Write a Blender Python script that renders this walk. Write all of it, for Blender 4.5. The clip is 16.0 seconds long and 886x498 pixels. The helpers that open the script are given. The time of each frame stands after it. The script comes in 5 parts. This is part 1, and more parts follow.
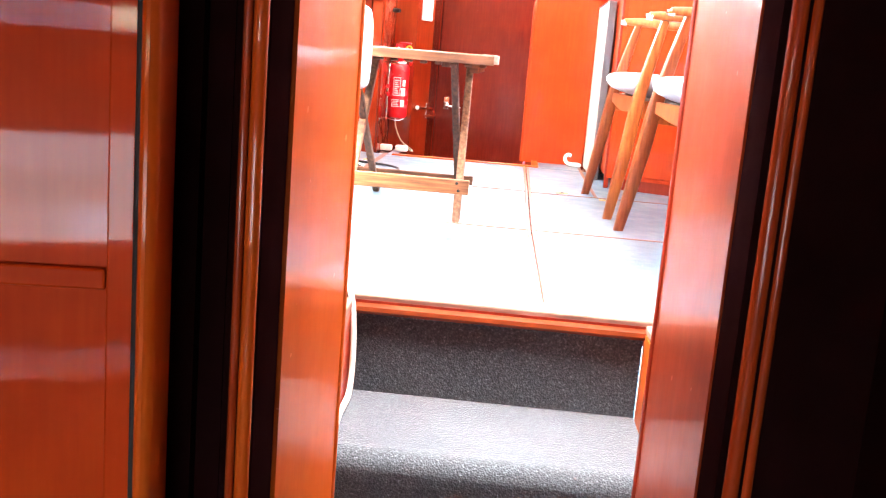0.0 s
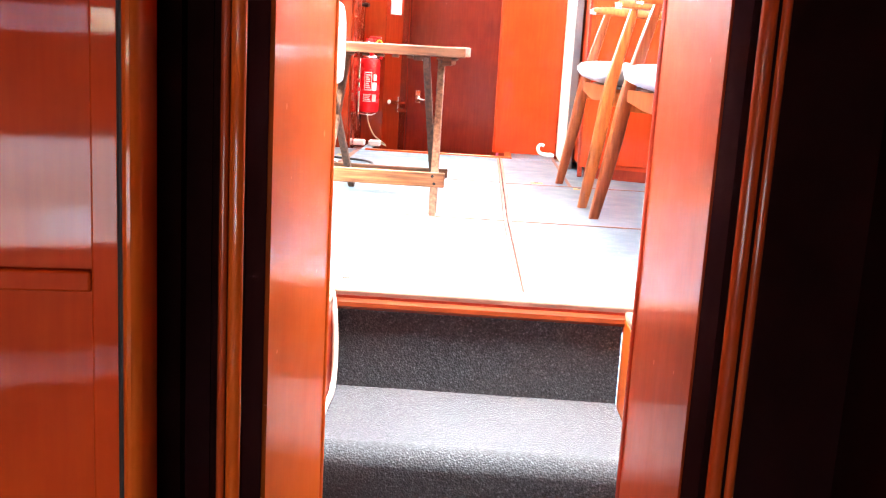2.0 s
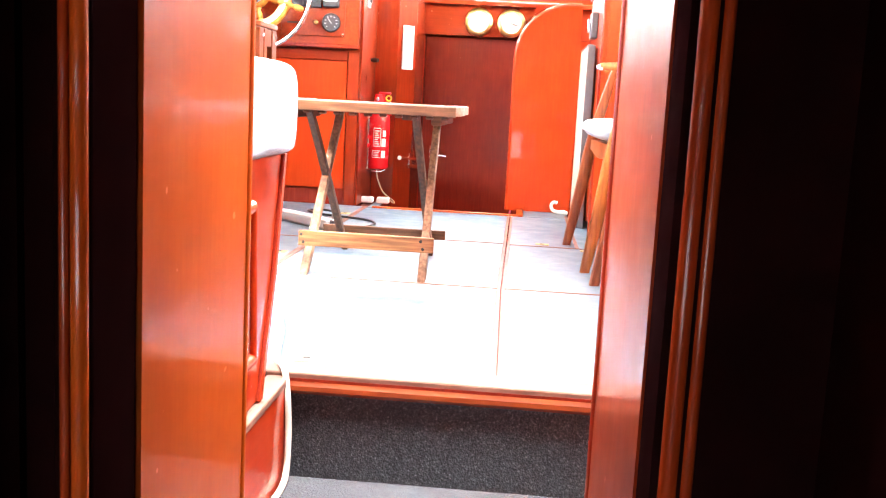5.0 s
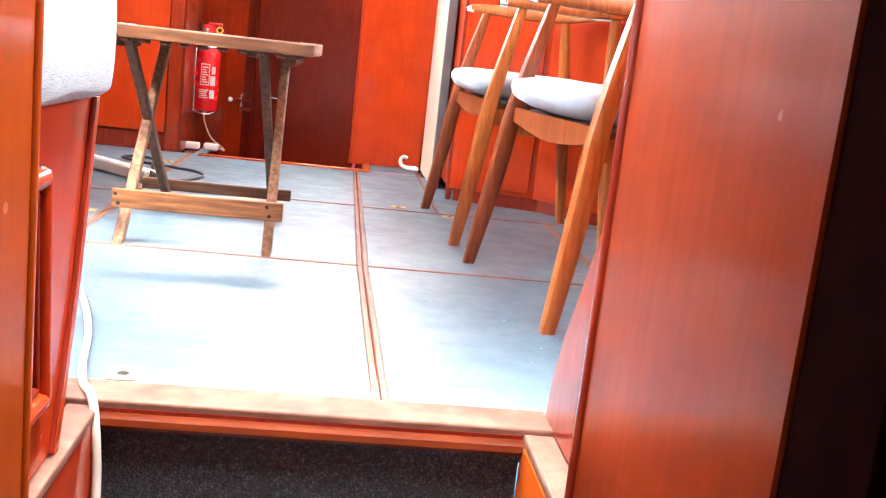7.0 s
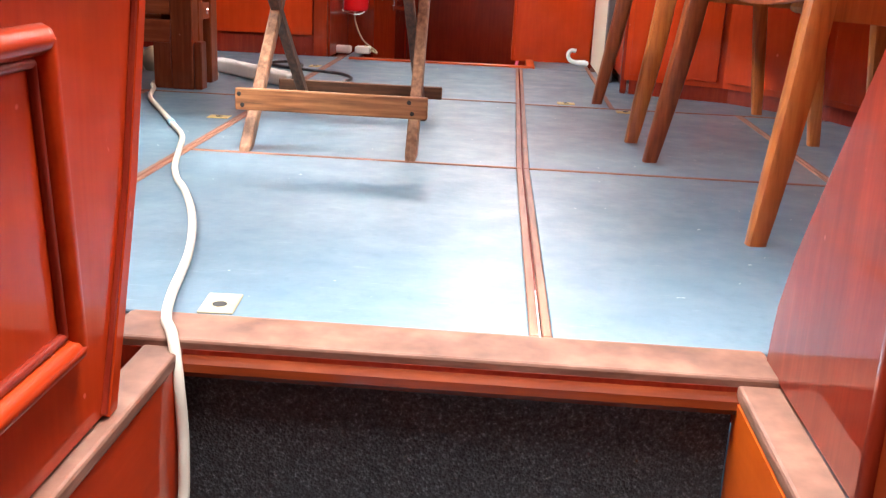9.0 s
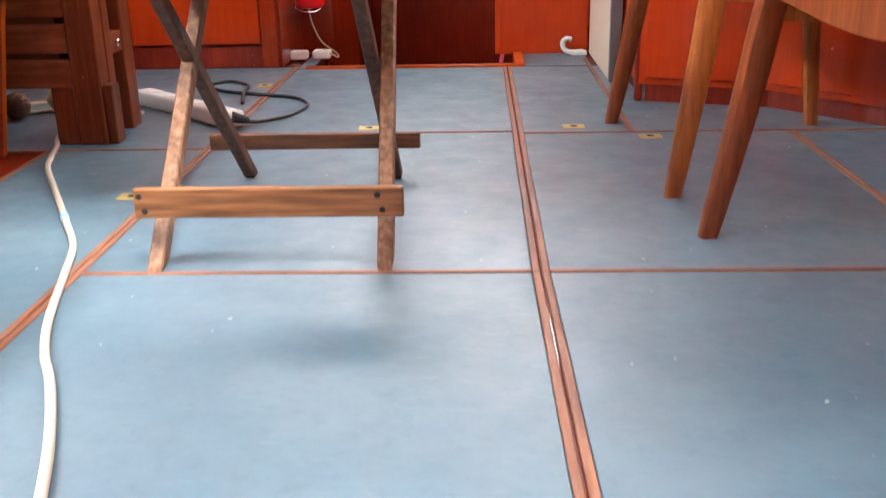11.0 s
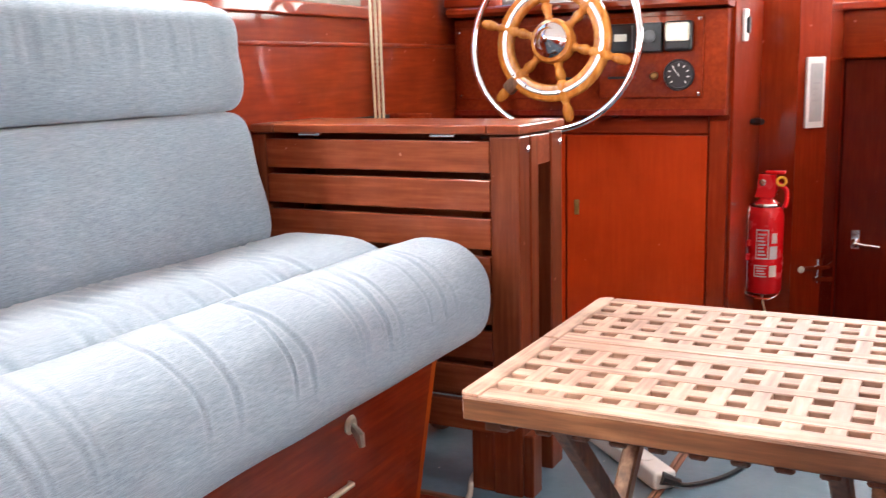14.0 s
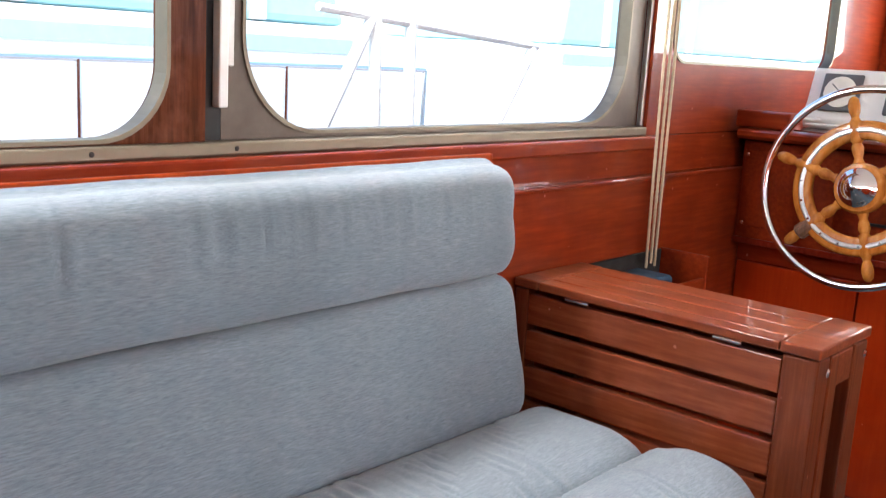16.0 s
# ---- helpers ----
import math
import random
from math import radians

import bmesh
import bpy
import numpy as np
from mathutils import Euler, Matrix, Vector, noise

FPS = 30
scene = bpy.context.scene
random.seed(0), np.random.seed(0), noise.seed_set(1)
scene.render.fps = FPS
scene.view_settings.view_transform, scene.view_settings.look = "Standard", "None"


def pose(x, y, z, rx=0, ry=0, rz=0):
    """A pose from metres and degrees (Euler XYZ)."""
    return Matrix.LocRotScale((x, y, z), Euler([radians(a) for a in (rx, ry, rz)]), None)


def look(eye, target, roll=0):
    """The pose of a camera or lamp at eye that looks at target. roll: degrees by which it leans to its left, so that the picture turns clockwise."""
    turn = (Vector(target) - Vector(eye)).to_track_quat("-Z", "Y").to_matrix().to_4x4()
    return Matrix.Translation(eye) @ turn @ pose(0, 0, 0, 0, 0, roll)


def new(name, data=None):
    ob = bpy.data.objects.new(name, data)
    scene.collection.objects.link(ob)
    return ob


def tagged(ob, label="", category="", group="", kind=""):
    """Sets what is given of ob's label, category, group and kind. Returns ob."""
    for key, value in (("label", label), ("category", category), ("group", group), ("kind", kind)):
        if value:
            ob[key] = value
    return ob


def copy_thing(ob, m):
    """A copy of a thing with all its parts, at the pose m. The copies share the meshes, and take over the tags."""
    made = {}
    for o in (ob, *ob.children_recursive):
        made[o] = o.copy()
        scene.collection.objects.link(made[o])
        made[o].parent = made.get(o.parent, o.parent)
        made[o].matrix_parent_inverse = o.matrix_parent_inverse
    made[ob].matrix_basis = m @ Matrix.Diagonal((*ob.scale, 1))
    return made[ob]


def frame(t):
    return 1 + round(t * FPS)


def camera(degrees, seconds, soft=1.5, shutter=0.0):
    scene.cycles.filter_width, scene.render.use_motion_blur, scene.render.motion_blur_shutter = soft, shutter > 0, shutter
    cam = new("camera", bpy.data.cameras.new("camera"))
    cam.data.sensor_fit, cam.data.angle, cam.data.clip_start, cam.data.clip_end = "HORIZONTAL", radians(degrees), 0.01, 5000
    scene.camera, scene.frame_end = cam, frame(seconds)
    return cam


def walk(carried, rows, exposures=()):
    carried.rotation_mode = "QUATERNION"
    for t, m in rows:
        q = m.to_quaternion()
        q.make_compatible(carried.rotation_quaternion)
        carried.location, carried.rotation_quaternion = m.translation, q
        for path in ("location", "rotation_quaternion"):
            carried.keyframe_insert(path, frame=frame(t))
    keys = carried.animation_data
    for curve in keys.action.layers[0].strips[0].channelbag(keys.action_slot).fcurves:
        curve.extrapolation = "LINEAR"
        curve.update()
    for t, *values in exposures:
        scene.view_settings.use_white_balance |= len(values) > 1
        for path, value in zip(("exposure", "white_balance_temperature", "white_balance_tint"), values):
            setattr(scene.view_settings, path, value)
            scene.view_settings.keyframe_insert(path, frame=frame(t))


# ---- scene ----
cam = camera(48.4, 16.0, soft=1.2, shutter=0.3)
PATH = [
    (0, (-0.096, -2.201, 0.532), (-0.211, -0.241, 0.152), 4.7),
    (0.5, (-0.088, -2.215, 0.53), (-0.168, -0.253, 0.148), 4.3),
    (1, (-0.079, -2.222, 0.533), (-0.138, -0.259, 0.155), 3.8),
    (1.5, (-0.095, -2.225, 0.533), (-0.152, -0.262, 0.151), 3.3),
    (2, (-0.106, -2.212, 0.532), (-0.168, -0.251, 0.142), 3.3),
    (2.5, (-0.11, -2.212, 0.529), (-0.176, -0.252, 0.137), 4.2),
    (3, (-0.102, -2.199, 0.526), (-0.171, -0.24, 0.131), 4.6),
    (3.2, (-0.101, -2.175, 0.515), (-0.175, -0.216, 0.119), 5.3),
    (5.3, (0.044, -1.97, 0.572), (-0.102, 0.003, 0.281), 2.8),
    (5.5, (0.044, -1.928, 0.565), (-0.062, 0.047, 0.272), 2.8),
    (6, (0.018, -1.81, 0.551), (0.031, 0.162, 0.218), 3.2),
    (6.5, (-0.036, -1.601, 0.563), (0.103, 0.364, 0.219), 4.0),
    (7, (-0.088, -1.523, 0.554), (0.139, 0.428, 0.176), 6.4),
    (7.5, (-0.092, -1.447, 0.559), (0.053, 0.506, 0.151), 5.9),
    (8, (-0.067, -1.272, 0.501), (-0.106, 0.677, 0.056), 4.0),
    (8.2, (-0.054, -1.234, 0.471), (-0.138, 0.709, 0.005), 3.7),
    (10.3, (-0.045, -0.823, 0.447), (-0.124, 1.048, -0.254), 0.9),
    (10.5, (-0.061, -0.719, 0.457), (-0.129, 1.171, -0.194), 0.2),
    (11, (-0.095, -0.476, 0.566), (-0.173, 1.407, -0.104), -1.2),
    (11.5, (-0.095, -0.418, 0.745), (-0.164, 1.459, 0.059), -1.9),
    (12, (-0.082, -0.376, 0.793), (-0.171, 1.546, 0.247), -1.8),
    (12.1, (-0.079, -0.361, 0.818), (-0.172, 1.564, 0.285), -2.0),
    (12.5, (-0.103, -0.355, 0.88), (-0.262, 1.587, 0.426), -2.8),
    (13, (-0.16, -0.3, 0.914), (-0.642, 1.606, 0.548), -2.4),
    (13.1, (-0.174, -0.274, 0.922), (-0.712, 1.619, 0.566), -2.2),
    (13.5, (-0.21, -0.162, 0.955), (-1.032, 1.633, 0.634), -1.1),
    (14, (-0.209, -0.038, 0.97), (-1.112, 1.709, 0.609), -1.4),
    (14.5, (-0.241, -0.093, 1.142), (-1.375, 1.488, 0.68), 0.1),
    (15, (-0.284, -0.091, 1.187), (-1.545, 1.415, 0.809), -0.4),
    (15.3, (-0.341, 0.002, 1.184), (-1.608, 1.508, 0.828), 0.5),
    (15.5, (-0.396, 0.051, 1.208), (-1.665, 1.557, 0.857), 1.2),
    (16, (-0.409, 0.126, 1.349), (-1.697, 1.604, 0.952), 3.4),
]
EXPOSURES = [(0.0, 4.85), (3.2, 4.75), (5.3, 4.40), (7.0, 3.72), (8.2, 3.25), (10.3, 2.88), (11.0, 2.80), (12.5, 2.78), (14.0, 2.66), (15.0, 2.30), (16.0, 1.88)]
walk(cam, [(t, look(eye, target, roll)) for t, eye, target, roll in PATH], EXPOSURES)

# ---- daylight ----
SUN_EL, SUN_AZ = radians(52), radians(150)
world = bpy.data.worlds.new("sky")
scene.world = world
world.use_nodes = True
wn = world.node_tree.nodes
sky = wn.new("ShaderNodeTexSky")
sky.sky_type, sky.sun_disc = "NISHITA", False
sky.sun_elevation, sky.sun_rotation = SUN_EL, SUN_AZ
world.node_tree.links.new(sky.outputs[0], wn["Background"].inputs[0])
wn["Background"].inputs[1].default_value = 0.15
sun = new("sun", bpy.data.lights.new("sun", "SUN"))
sun.data.energy, sun.data.angle, sun.data.color = 1.4, radians(14), (1, 0.97, 0.93)
sun.matrix_world = look((0, 0, 0), (-math.sin(SUN_AZ) * math.cos(SUN_EL), -math.cos(SUN_AZ) * math.cos(SUN_EL), -math.sin(SUN_EL)))


def window_light(name, at, target, sx, sy, watts, color=(1.0, 0.985, 0.97)):
    """Sky light that comes in through a window's opening."""
    lamp = bpy.data.lights.new(name, "AREA")
    lamp.shape, lamp.size, lamp.size_y, lamp.energy, lamp.color = "RECTANGLE", sx, sy, watts, color
    ob = new(name, lamp)
    ob.matrix_world = look(at, target)
    return ob


window_light("skylight_port", (-1.85, 0.9, 1.68), (0, 0.9, 0.9), 2.6, 0.16, 9.5)
# Added fill from starboard, through windows that stay out of view.
window_light("skylight_starboard", (1.68, 1.9, 1.5), (-1.2, 2.4, 0.6), 2.4, 0.5, 8.5)
window_light("skylight_windscreen", (0.0, 4.38, 1.53), (0.0, 0, 0.9), 0.70, 0.52, 3.2)
window_light("skylight_windscreen_port", (-1.10, 4.38, 1.58), (-1.0, 0, 1.0), 1.0, 0.40, 5.0)
window_light("skylight_windscreen_starboard", (1.05, 4.38, 1.53), (0.8, 0, 1.0), 1.1, 0.52, 3.2)
window_light("skylight_hatch", (-0.08, -0.38, 1.99), (-0.08, -0.40, 0), 0.60, 0.54, 2.2, (0.95, 0.98, 1.0)).data.spread = math.radians(54)
window_light("skylight_stern", (-0.55, -2.99, 0.095), (-0.55, 0, 0.15), 1.15, 0.30, 0.36)


# ---- materials ----
def material(name, build):
    m = bpy.data.materials.new(name)
    m.use_nodes = True
    nt = m.node_tree
    build(nt, nt.nodes, nt.links, nt.nodes["Principled BSDF"])
    return m


def coords(nt, scale=(1, 1, 1), turn=(0, 0, 0), shift=True):
    """Object coordinates at real size, shifted by each object's random number."""
    tc, mp = nt.nodes.new("ShaderNodeTexCoord"), nt.nodes.new("ShaderNodeMapping")
    mp.inputs["Scale"].default_value, mp.inputs["Rotation"].default_value = scale, turn
    nt.links.new(tc.outputs["Object"], mp.inputs["Vector"])
    if shift:
        oi, mul = nt.nodes.new("ShaderNodeObjectInfo"), nt.nodes.new("ShaderNodeVectorMath")
        mul.operation = "MULTIPLY_ADD"
        nt.links.new(oi.outputs["Random"], mul.inputs[0])
        mul.inputs[1].default_value = (7.3, 5.1, 3.7)
        nt.links.new(tc.outputs["Object"], mul.inputs[2])
        nt.links.new(mul.outputs[0], mp.inputs["Vector"])
    return mp.outputs[0]


def noise_tex(nt, vec, scale, detail=4, rough=0.6):
    n = nt.nodes.new("ShaderNodeTexNoise")
    n.inputs["Scale"].default_value, n.inputs["Detail"].default_value, n.inputs["Roughness"].default_value = scale, detail, rough
    nt.links.new(vec, n.inputs["Vector"])
    return n.outputs[0]


def ramp(nt, fac, *stops):
    r = nt.nodes.new("ShaderNodeValToRGB")
    while len(r.color_ramp.elements) < len(stops):
        r.color_ramp.elements.new(0.5)
    for e, (p, c) in zip(r.color_ramp.elements, stops):
        e.position, e.color = p, (*c, 1)
    nt.links.new(fac, r.inputs[0])
    return r.outputs[0]


def mix(nt, fac, a, b, mode="MIX"):
    n = nt.nodes.new("ShaderNodeMix")
    n.data_type, n.blend_type = "RGBA", mode
    for sock, v in ((n.inputs[0], fac), (n.inputs[6], a), (n.inputs[7], b)):
        if isinstance(v, (int, float)):
            sock.default_value = v
        elif isinstance(v, tuple):
            sock.default_value = (*v, 1)
        else:
            nt.links.new(v, sock)
    return n.outputs[2]


def span(nt, fac, lo, hi, a=0.3, b=0.7):
    n = nt.nodes.new("ShaderNodeMapRange")
    for k, v in zip(("From Min", "From Max", "To Min", "To Max"), (a, b, lo, hi)):
        n.inputs[k].default_value = v
    nt.links.new(fac, n.inputs[0])
    return n.outputs[0]


def bump(nt, bsdf, height, strength, dist=0.002):
    b = nt.nodes.new("ShaderNodeBump")
    b.inputs["Strength"].default_value, b.inputs["Distance"].default_value = strength, dist
    nt.links.new(height, b.inputs["Height"])
    nt.links.new(b.outputs[0], bsdf.inputs["Normal"])


def wood(dark, mid, light, rough=0.3, coat=0.0, grain=(30, 30, 2.2), wear=0.0, relief=0.0, gloss=(0.03, 0.065)):
    """Wood with long grain along the direction that has the small scale."""
    def build(nt, nodes, links, b):
        v = coords(nt, grain)
        fine = noise_tex(nt, v, 3.0, 4, 0.55)
        broad = noise_tex(nt, coords(nt, tuple(g * 0.12 for g in grain)), 3.0, 3)
        col = ramp(nt, fine, (0.3, dark), (0.5, mid), (0.72, light))
        col = mix(nt, span(nt, broad, 0.0, 0.30), col, dark)
        if coat > 0.3:
            clouds = noise_tex(nt, coords(nt, (1.6, 1.6, 1.6)), 5.0, 5, 0.62)
            col = mix(nt, span(nt, clouds, 0.0, 0.55, 0.40, 0.75), col, tuple(c * k for c, k in zip(dark, (0.74, 0.62, 0.6))))
            nicks = noise_tex(nt, coords(nt), 48, 1, 0.3)
            col = mix(nt, span(nt, nicks, 0, 0.55, 0.80, 0.83), col, tuple(min(1, c * 1.5 + 0.12) for c in light))
        spots = noise_tex(nt, coords(nt), 9.0, 5)
        if wear:
            col = mix(nt, span(nt, spots, 0, wear, 0.5, 0.7), col, tuple(min(1, c * 1.6 + 0.05) for c in light))
        links.new(col, b.inputs["Base Color"])
        links.new(span(nt, spots, rough * 0.9, rough * 1.15), b.inputs["Roughness"])
        b.inputs["Specular IOR Level"].default_value = 0.06 if coat > 0.3 else 0.5 - 0.4 * coat
        b.inputs["Coat Weight"].default_value = coat
        if coat:
            links.new(span(nt, spots, *gloss), b.inputs["Coat Roughness"])
        if relief:
            bump(nt, b, fine, relief, 0.0015)
    return build


ORANGE = ((0.455, 0.074, 0.006), (0.48, 0.082, 0.007), (0.505, 0.092, 0.009))
REDDISH = ((0.375, 0.030, 0.004), (0.41, 0.035, 0.005), (0.44, 0.042, 0.006))
VARNISH = material("varnished_mahogany", wood(*ORANGE, 0.45, 0.48, gloss=(0.05, 0.10)))
VARNISH_H = material("varnished_mahogany_lengthwise", wood(*ORANGE, 0.45, 0.5, (30, 2.2, 30)))
VARNISH_X = material("varnished_mahogany_crosswise", wood((0.36, 0.051, 0.006), (0.42, 0.064, 0.009), (0.49, 0.086, 0.013), 0.42, 0.7, (2.2, 30, 30)))
DOOR_VARNISH = material("mirror_varnished_mahogany", wood((0.40, 0.036, 0.003), (0.43, 0.042, 0.003), (0.46, 0.050, 0.004), 0.45, 0.42, gloss=(0.03, 0.06)))
RED_VARNISH = material("red_varnished_mahogany", wood(*REDDISH, 0.45, 0.55))
DEEP_RED = material("deep_varnished_mahogany", wood((0.20, 0.018, 0.004), (0.235, 0.023, 0.005), (0.275, 0.031, 0.007), 0.42, 0.75, gloss=(0.04, 0.08)))
DEEP_RED_X = material("deep_varnished_mahogany_crosswise", wood((0.20, 0.018, 0.004), (0.235, 0.023, 0.005), (0.275, 0.031, 0.007), 0.42, 0.75, (2.2, 30, 30), gloss=(0.04, 0.08)))
# Darker than the port lining's varnish: the starboard side's shade is in the colour.
SHADED_LINING = material("shaded_mahogany_lining", wood((0.20, 0.021, 0.003), (0.225, 0.025, 0.003), (0.25, 0.030, 0.004), 0.45, 0.45, gloss=(0.07, 0.13)))
RED_VARNISH_H = material("red_varnished_mahogany_lengthwise", wood(*REDDISH, 0.45, 0.55, (30, 2.2, 30)))
# Darkened mahogany: shade under the overhanging cushion is put into the colour.
SHADED_BASE_WOOD = material("shaded_base_mahogany", wood((0.20, 0.020, 0.005), (0.26, 0.029, 0.007), (0.33, 0.043, 0.010), 0.45, 0.5, (30, 2.2, 30)))
OLD_VARNISH = material("aged_varnished_mahogany", wood((0.18, 0.019, 0.005), (0.23, 0.027, 0.006), (0.29, 0.040, 0.009), 0.40, 0.8, (30, 2.2, 30)))
OLD_VARNISH_X = material("aged_varnished_mahogany_crosswise", wood((0.18, 0.019, 0.005), (0.23, 0.027, 0.006), (0.29, 0.040, 0.009), 0.40, 0.8, (2.2, 30, 30)))
WEATHERED = material("weathered_brown_mahogany", wood((0.060, 0.016, 0.007), (0.13, 0.034, 0.013), (0.21, 0.070, 0.030), 0.42, 0.4, (30, 30, 2.2), 0.25, 0.3))
DOOR_WOOD = material("dull_dark_mahogany", wood((0.17, 0.014, 0.006), (0.20, 0.018, 0.007), (0.235, 0.024, 0.009), 0.45, 0.45, gloss=(0.16, 0.24)))
BEAD_WOOD = material("deep_red_bead_wood", wood((0.26, 0.030, 0.005), (0.32, 0.042, 0.006), (0.38, 0.056, 0.008), 0.45, 0.45, gloss=(0.10, 0.16)))
DARK_MAHOGANY = material("dark_mahogany", wood((0.17, 0.014, 0.006), (0.21, 0.019, 0.008), (0.26, 0.028, 0.011), 0.4, 0.8))
LOCKER_WOOD = material("oiled_brown_hardwood", wood((0.165, 0.034, 0.013), (0.225, 0.052, 0.019), (0.30, 0.082, 0.033), 0.38, 0.5, (2.0, 30, 30), 0.08))
LOCKER_WOOD_Z = material("oiled_brown_hardwood_upright", wood((0.115, 0.023, 0.008), (0.160, 0.036, 0.013), (0.22, 0.058, 0.022), 0.38, 0.45, (30, 30, 2.0), 0.05))
TEAK = material("bleached_teak", wood((0.155, 0.076, 0.045), (0.29, 0.162, 0.106), (0.43, 0.275, 0.198), 0.55, 0, (2.4, 34, 34), 0.35))
TEAK_Y = material("bleached_teak_across", wood((0.140, 0.068, 0.041), (0.28, 0.156, 0.102), (0.42, 0.268, 0.192), 0.55, 0, (34, 2.4, 34), 0.35))
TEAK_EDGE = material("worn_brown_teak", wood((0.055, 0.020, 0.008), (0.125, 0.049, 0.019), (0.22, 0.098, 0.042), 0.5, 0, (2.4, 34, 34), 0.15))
TEAK_DARK = material("dark_brown_teak", wood((0.05, 0.022, 0.012), (0.12, 0.05, 0.025), (0.20, 0.09, 0.045), 0.55, 0, (30, 30, 2.0), 0.1))
TEAK_RAIL = material("honey_teak_rail", wood((0.10, 0.036, 0.012), (0.25, 0.100, 0.036), (0.40, 0.190, 0.078), 0.5, 0, (2.0, 30, 30), 0.12))
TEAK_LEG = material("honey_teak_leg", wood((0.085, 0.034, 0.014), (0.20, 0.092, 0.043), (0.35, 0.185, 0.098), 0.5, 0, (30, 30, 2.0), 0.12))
CHAIR_WOOD = material("honey_chair_wood", wood((0.22, 0.056, 0.010), (0.33, 0.095, 0.018), (0.43, 0.148, 0.034), 0.33, 0.25, (30, 30, 2.0), 0.06))
CHAIR_RED = material("reddish_chair_wood", wood((0.14, 0.028, 0.007), (0.22, 0.050, 0.012), (0.31, 0.080, 0.020), 0.33, 0.25, (30, 30, 2.0), 0.05))
WHEEL_WOOD = material("orange_varnished_wheel_wood", wood((0.30, 0.095, 0.015), (0.46, 0.17, 0.028), (0.56, 0.25, 0.06), 0.2, 0.5, (20, 20, 6)))
NOSING_WOOD = material("dark_varnished_nosing_wood", wood((0.085, 0.012, 0.003), (0.125, 0.019, 0.004), (0.17, 0.030, 0.007), 0.4, 0.6, (2.2, 30, 30), gloss=(0.08, 0.14)))
SILL_WOOD = material("worn_reddish_sill_wood", wood((0.10, 0.038, 0.022), (0.18, 0.075, 0.045), (0.28, 0.135, 0.090), 0.6, 0.0, (6, 6, 30), 0.15))
STRIP_WOOD = material("floor_strip_wood", wood((0.15, 0.052, 0.026), (0.25, 0.098, 0.050), (0.35, 0.160, 0.090), 0.5, 0.0, (30, 2.5, 30), 0.2))
STRIP_WOOD_X = material("floor_strip_wood_cross", wood((0.15, 0.052, 0.026), (0.25, 0.098, 0.050), (0.35, 0.160, 0.090), 0.5, 0.0, (2.5, 30, 30), 0.2))


def vinyl(nt, nodes, links, b):
    v = coords(nt)
    big, small = noise_tex(nt, v, 2.2, 5), noise_tex(nt, v, 38, 5, 0.7)
    col = ramp(nt, big, (0.3, (0.074, 0.138, 0.185)), (0.55, (0.112, 0.184, 0.236)), (0.75, (0.152, 0.228, 0.278)))
    col = mix(nt, span(nt, small, 0.0, 0.30, 0.52, 0.72), col, (0.045, 0.095, 0.135))
    scr = noise_tex(nt, coords(nt, (5, 60, 1), (0, 0, 0.6)), 4.0, 3, 0.5)
    col = mix(nt, span(nt, scr, 0, 0.30, 0.66, 0.74), col, (0.32, 0.40, 0.44))
    flecks = noise_tex(nt, v, 70, 1, 0.3)
    col = mix(nt, span(nt, flecks, 0, 0.8, 0.805, 0.83), col, (0.72, 0.74, 0.74))
    links.new(col, b.inputs["Base Color"])
    links.new(span(nt, noise_tex(nt, v, 12, 5), 0.33, 0.50), b.inputs["Roughness"])
    b.inputs["Specular IOR Level"].default_value = 0.72
    bump(nt, b, noise_tex(nt, v, 26, 4), 0.22, 0.004)


def carpet(nt, nodes, links, b):
    v = coords(nt)
    weave = nt.nodes.new("ShaderNodeTexVoronoi")
    weave.inputs["Scale"].default_value = 260
    links.new(v, weave.inputs["Vector"])
    col = ramp(nt, noise_tex(nt, v, 210, 3, 0.8), (0.36, (0.010, 0.0105, 0.012)), (0.58, (0.043, 0.045, 0.050)), (0.78, (0.19, 0.195, 0.21)))
    links.new(col, b.inputs["Base Color"])
    b.inputs["Roughness"].default_value = 0.9
    b.inputs["Sheen Weight"].default_value, b.inputs["Sheen Roughness"].default_value = 1.0, 0.3
    bump(nt, b, weave.outputs["Distance"], 0.6, 0.0025)


def fabric(base, light):
    def build(nt, nodes, links, b):
        v = coords(nt)
        col = ramp(nt, noise_tex(nt, coords(nt, (850, 60, 1000)), 1.0, 3, 0.7), (0.32, base), (0.68, light))
        col = mix(nt, span(nt, noise_tex(nt, coords(nt, (560, 30, 680)), 1.0, 3, 0.7), 0, 0.75, 0.48, 0.68), col, tuple(min(1, c * 1.2) for c in light))
        col = mix(nt, span(nt, noise_tex(nt, v, 3.0, 4), 0, 0.35), col, tuple(c * 0.82 for c in base))
        links.new(col, b.inputs["Base Color"])
        b.inputs["Roughness"].default_value = 0.95
        b.inputs["Sheen Weight"].default_value, b.inputs["Sheen Roughness"].default_value = 0.35, 0.5
        bump(nt, b, noise_tex(nt, coords(nt, (640, 60, 760)), 1.0, 3, 0.8), 0.6, 0.0014)
    return build


def plain(color, rough=0.5, metal=0.0, amount=0.12, coat=0.0):
    def build(nt, nodes, links, b):
        n = noise_tex(nt, coords(nt), 14, 5)
        links.new(ramp(nt, n, (0.3, tuple(c * (1 - amount) for c in color)), (0.7, color)), b.inputs["Base Color"])
        b.inputs["Metallic"].default_value = metal
        links.new(span(nt, n, rough * 0.8, min(1, rough * 1.25)), b.inputs["Roughness"])
        b.inputs["Coat Weight"].default_value = coat
    return build


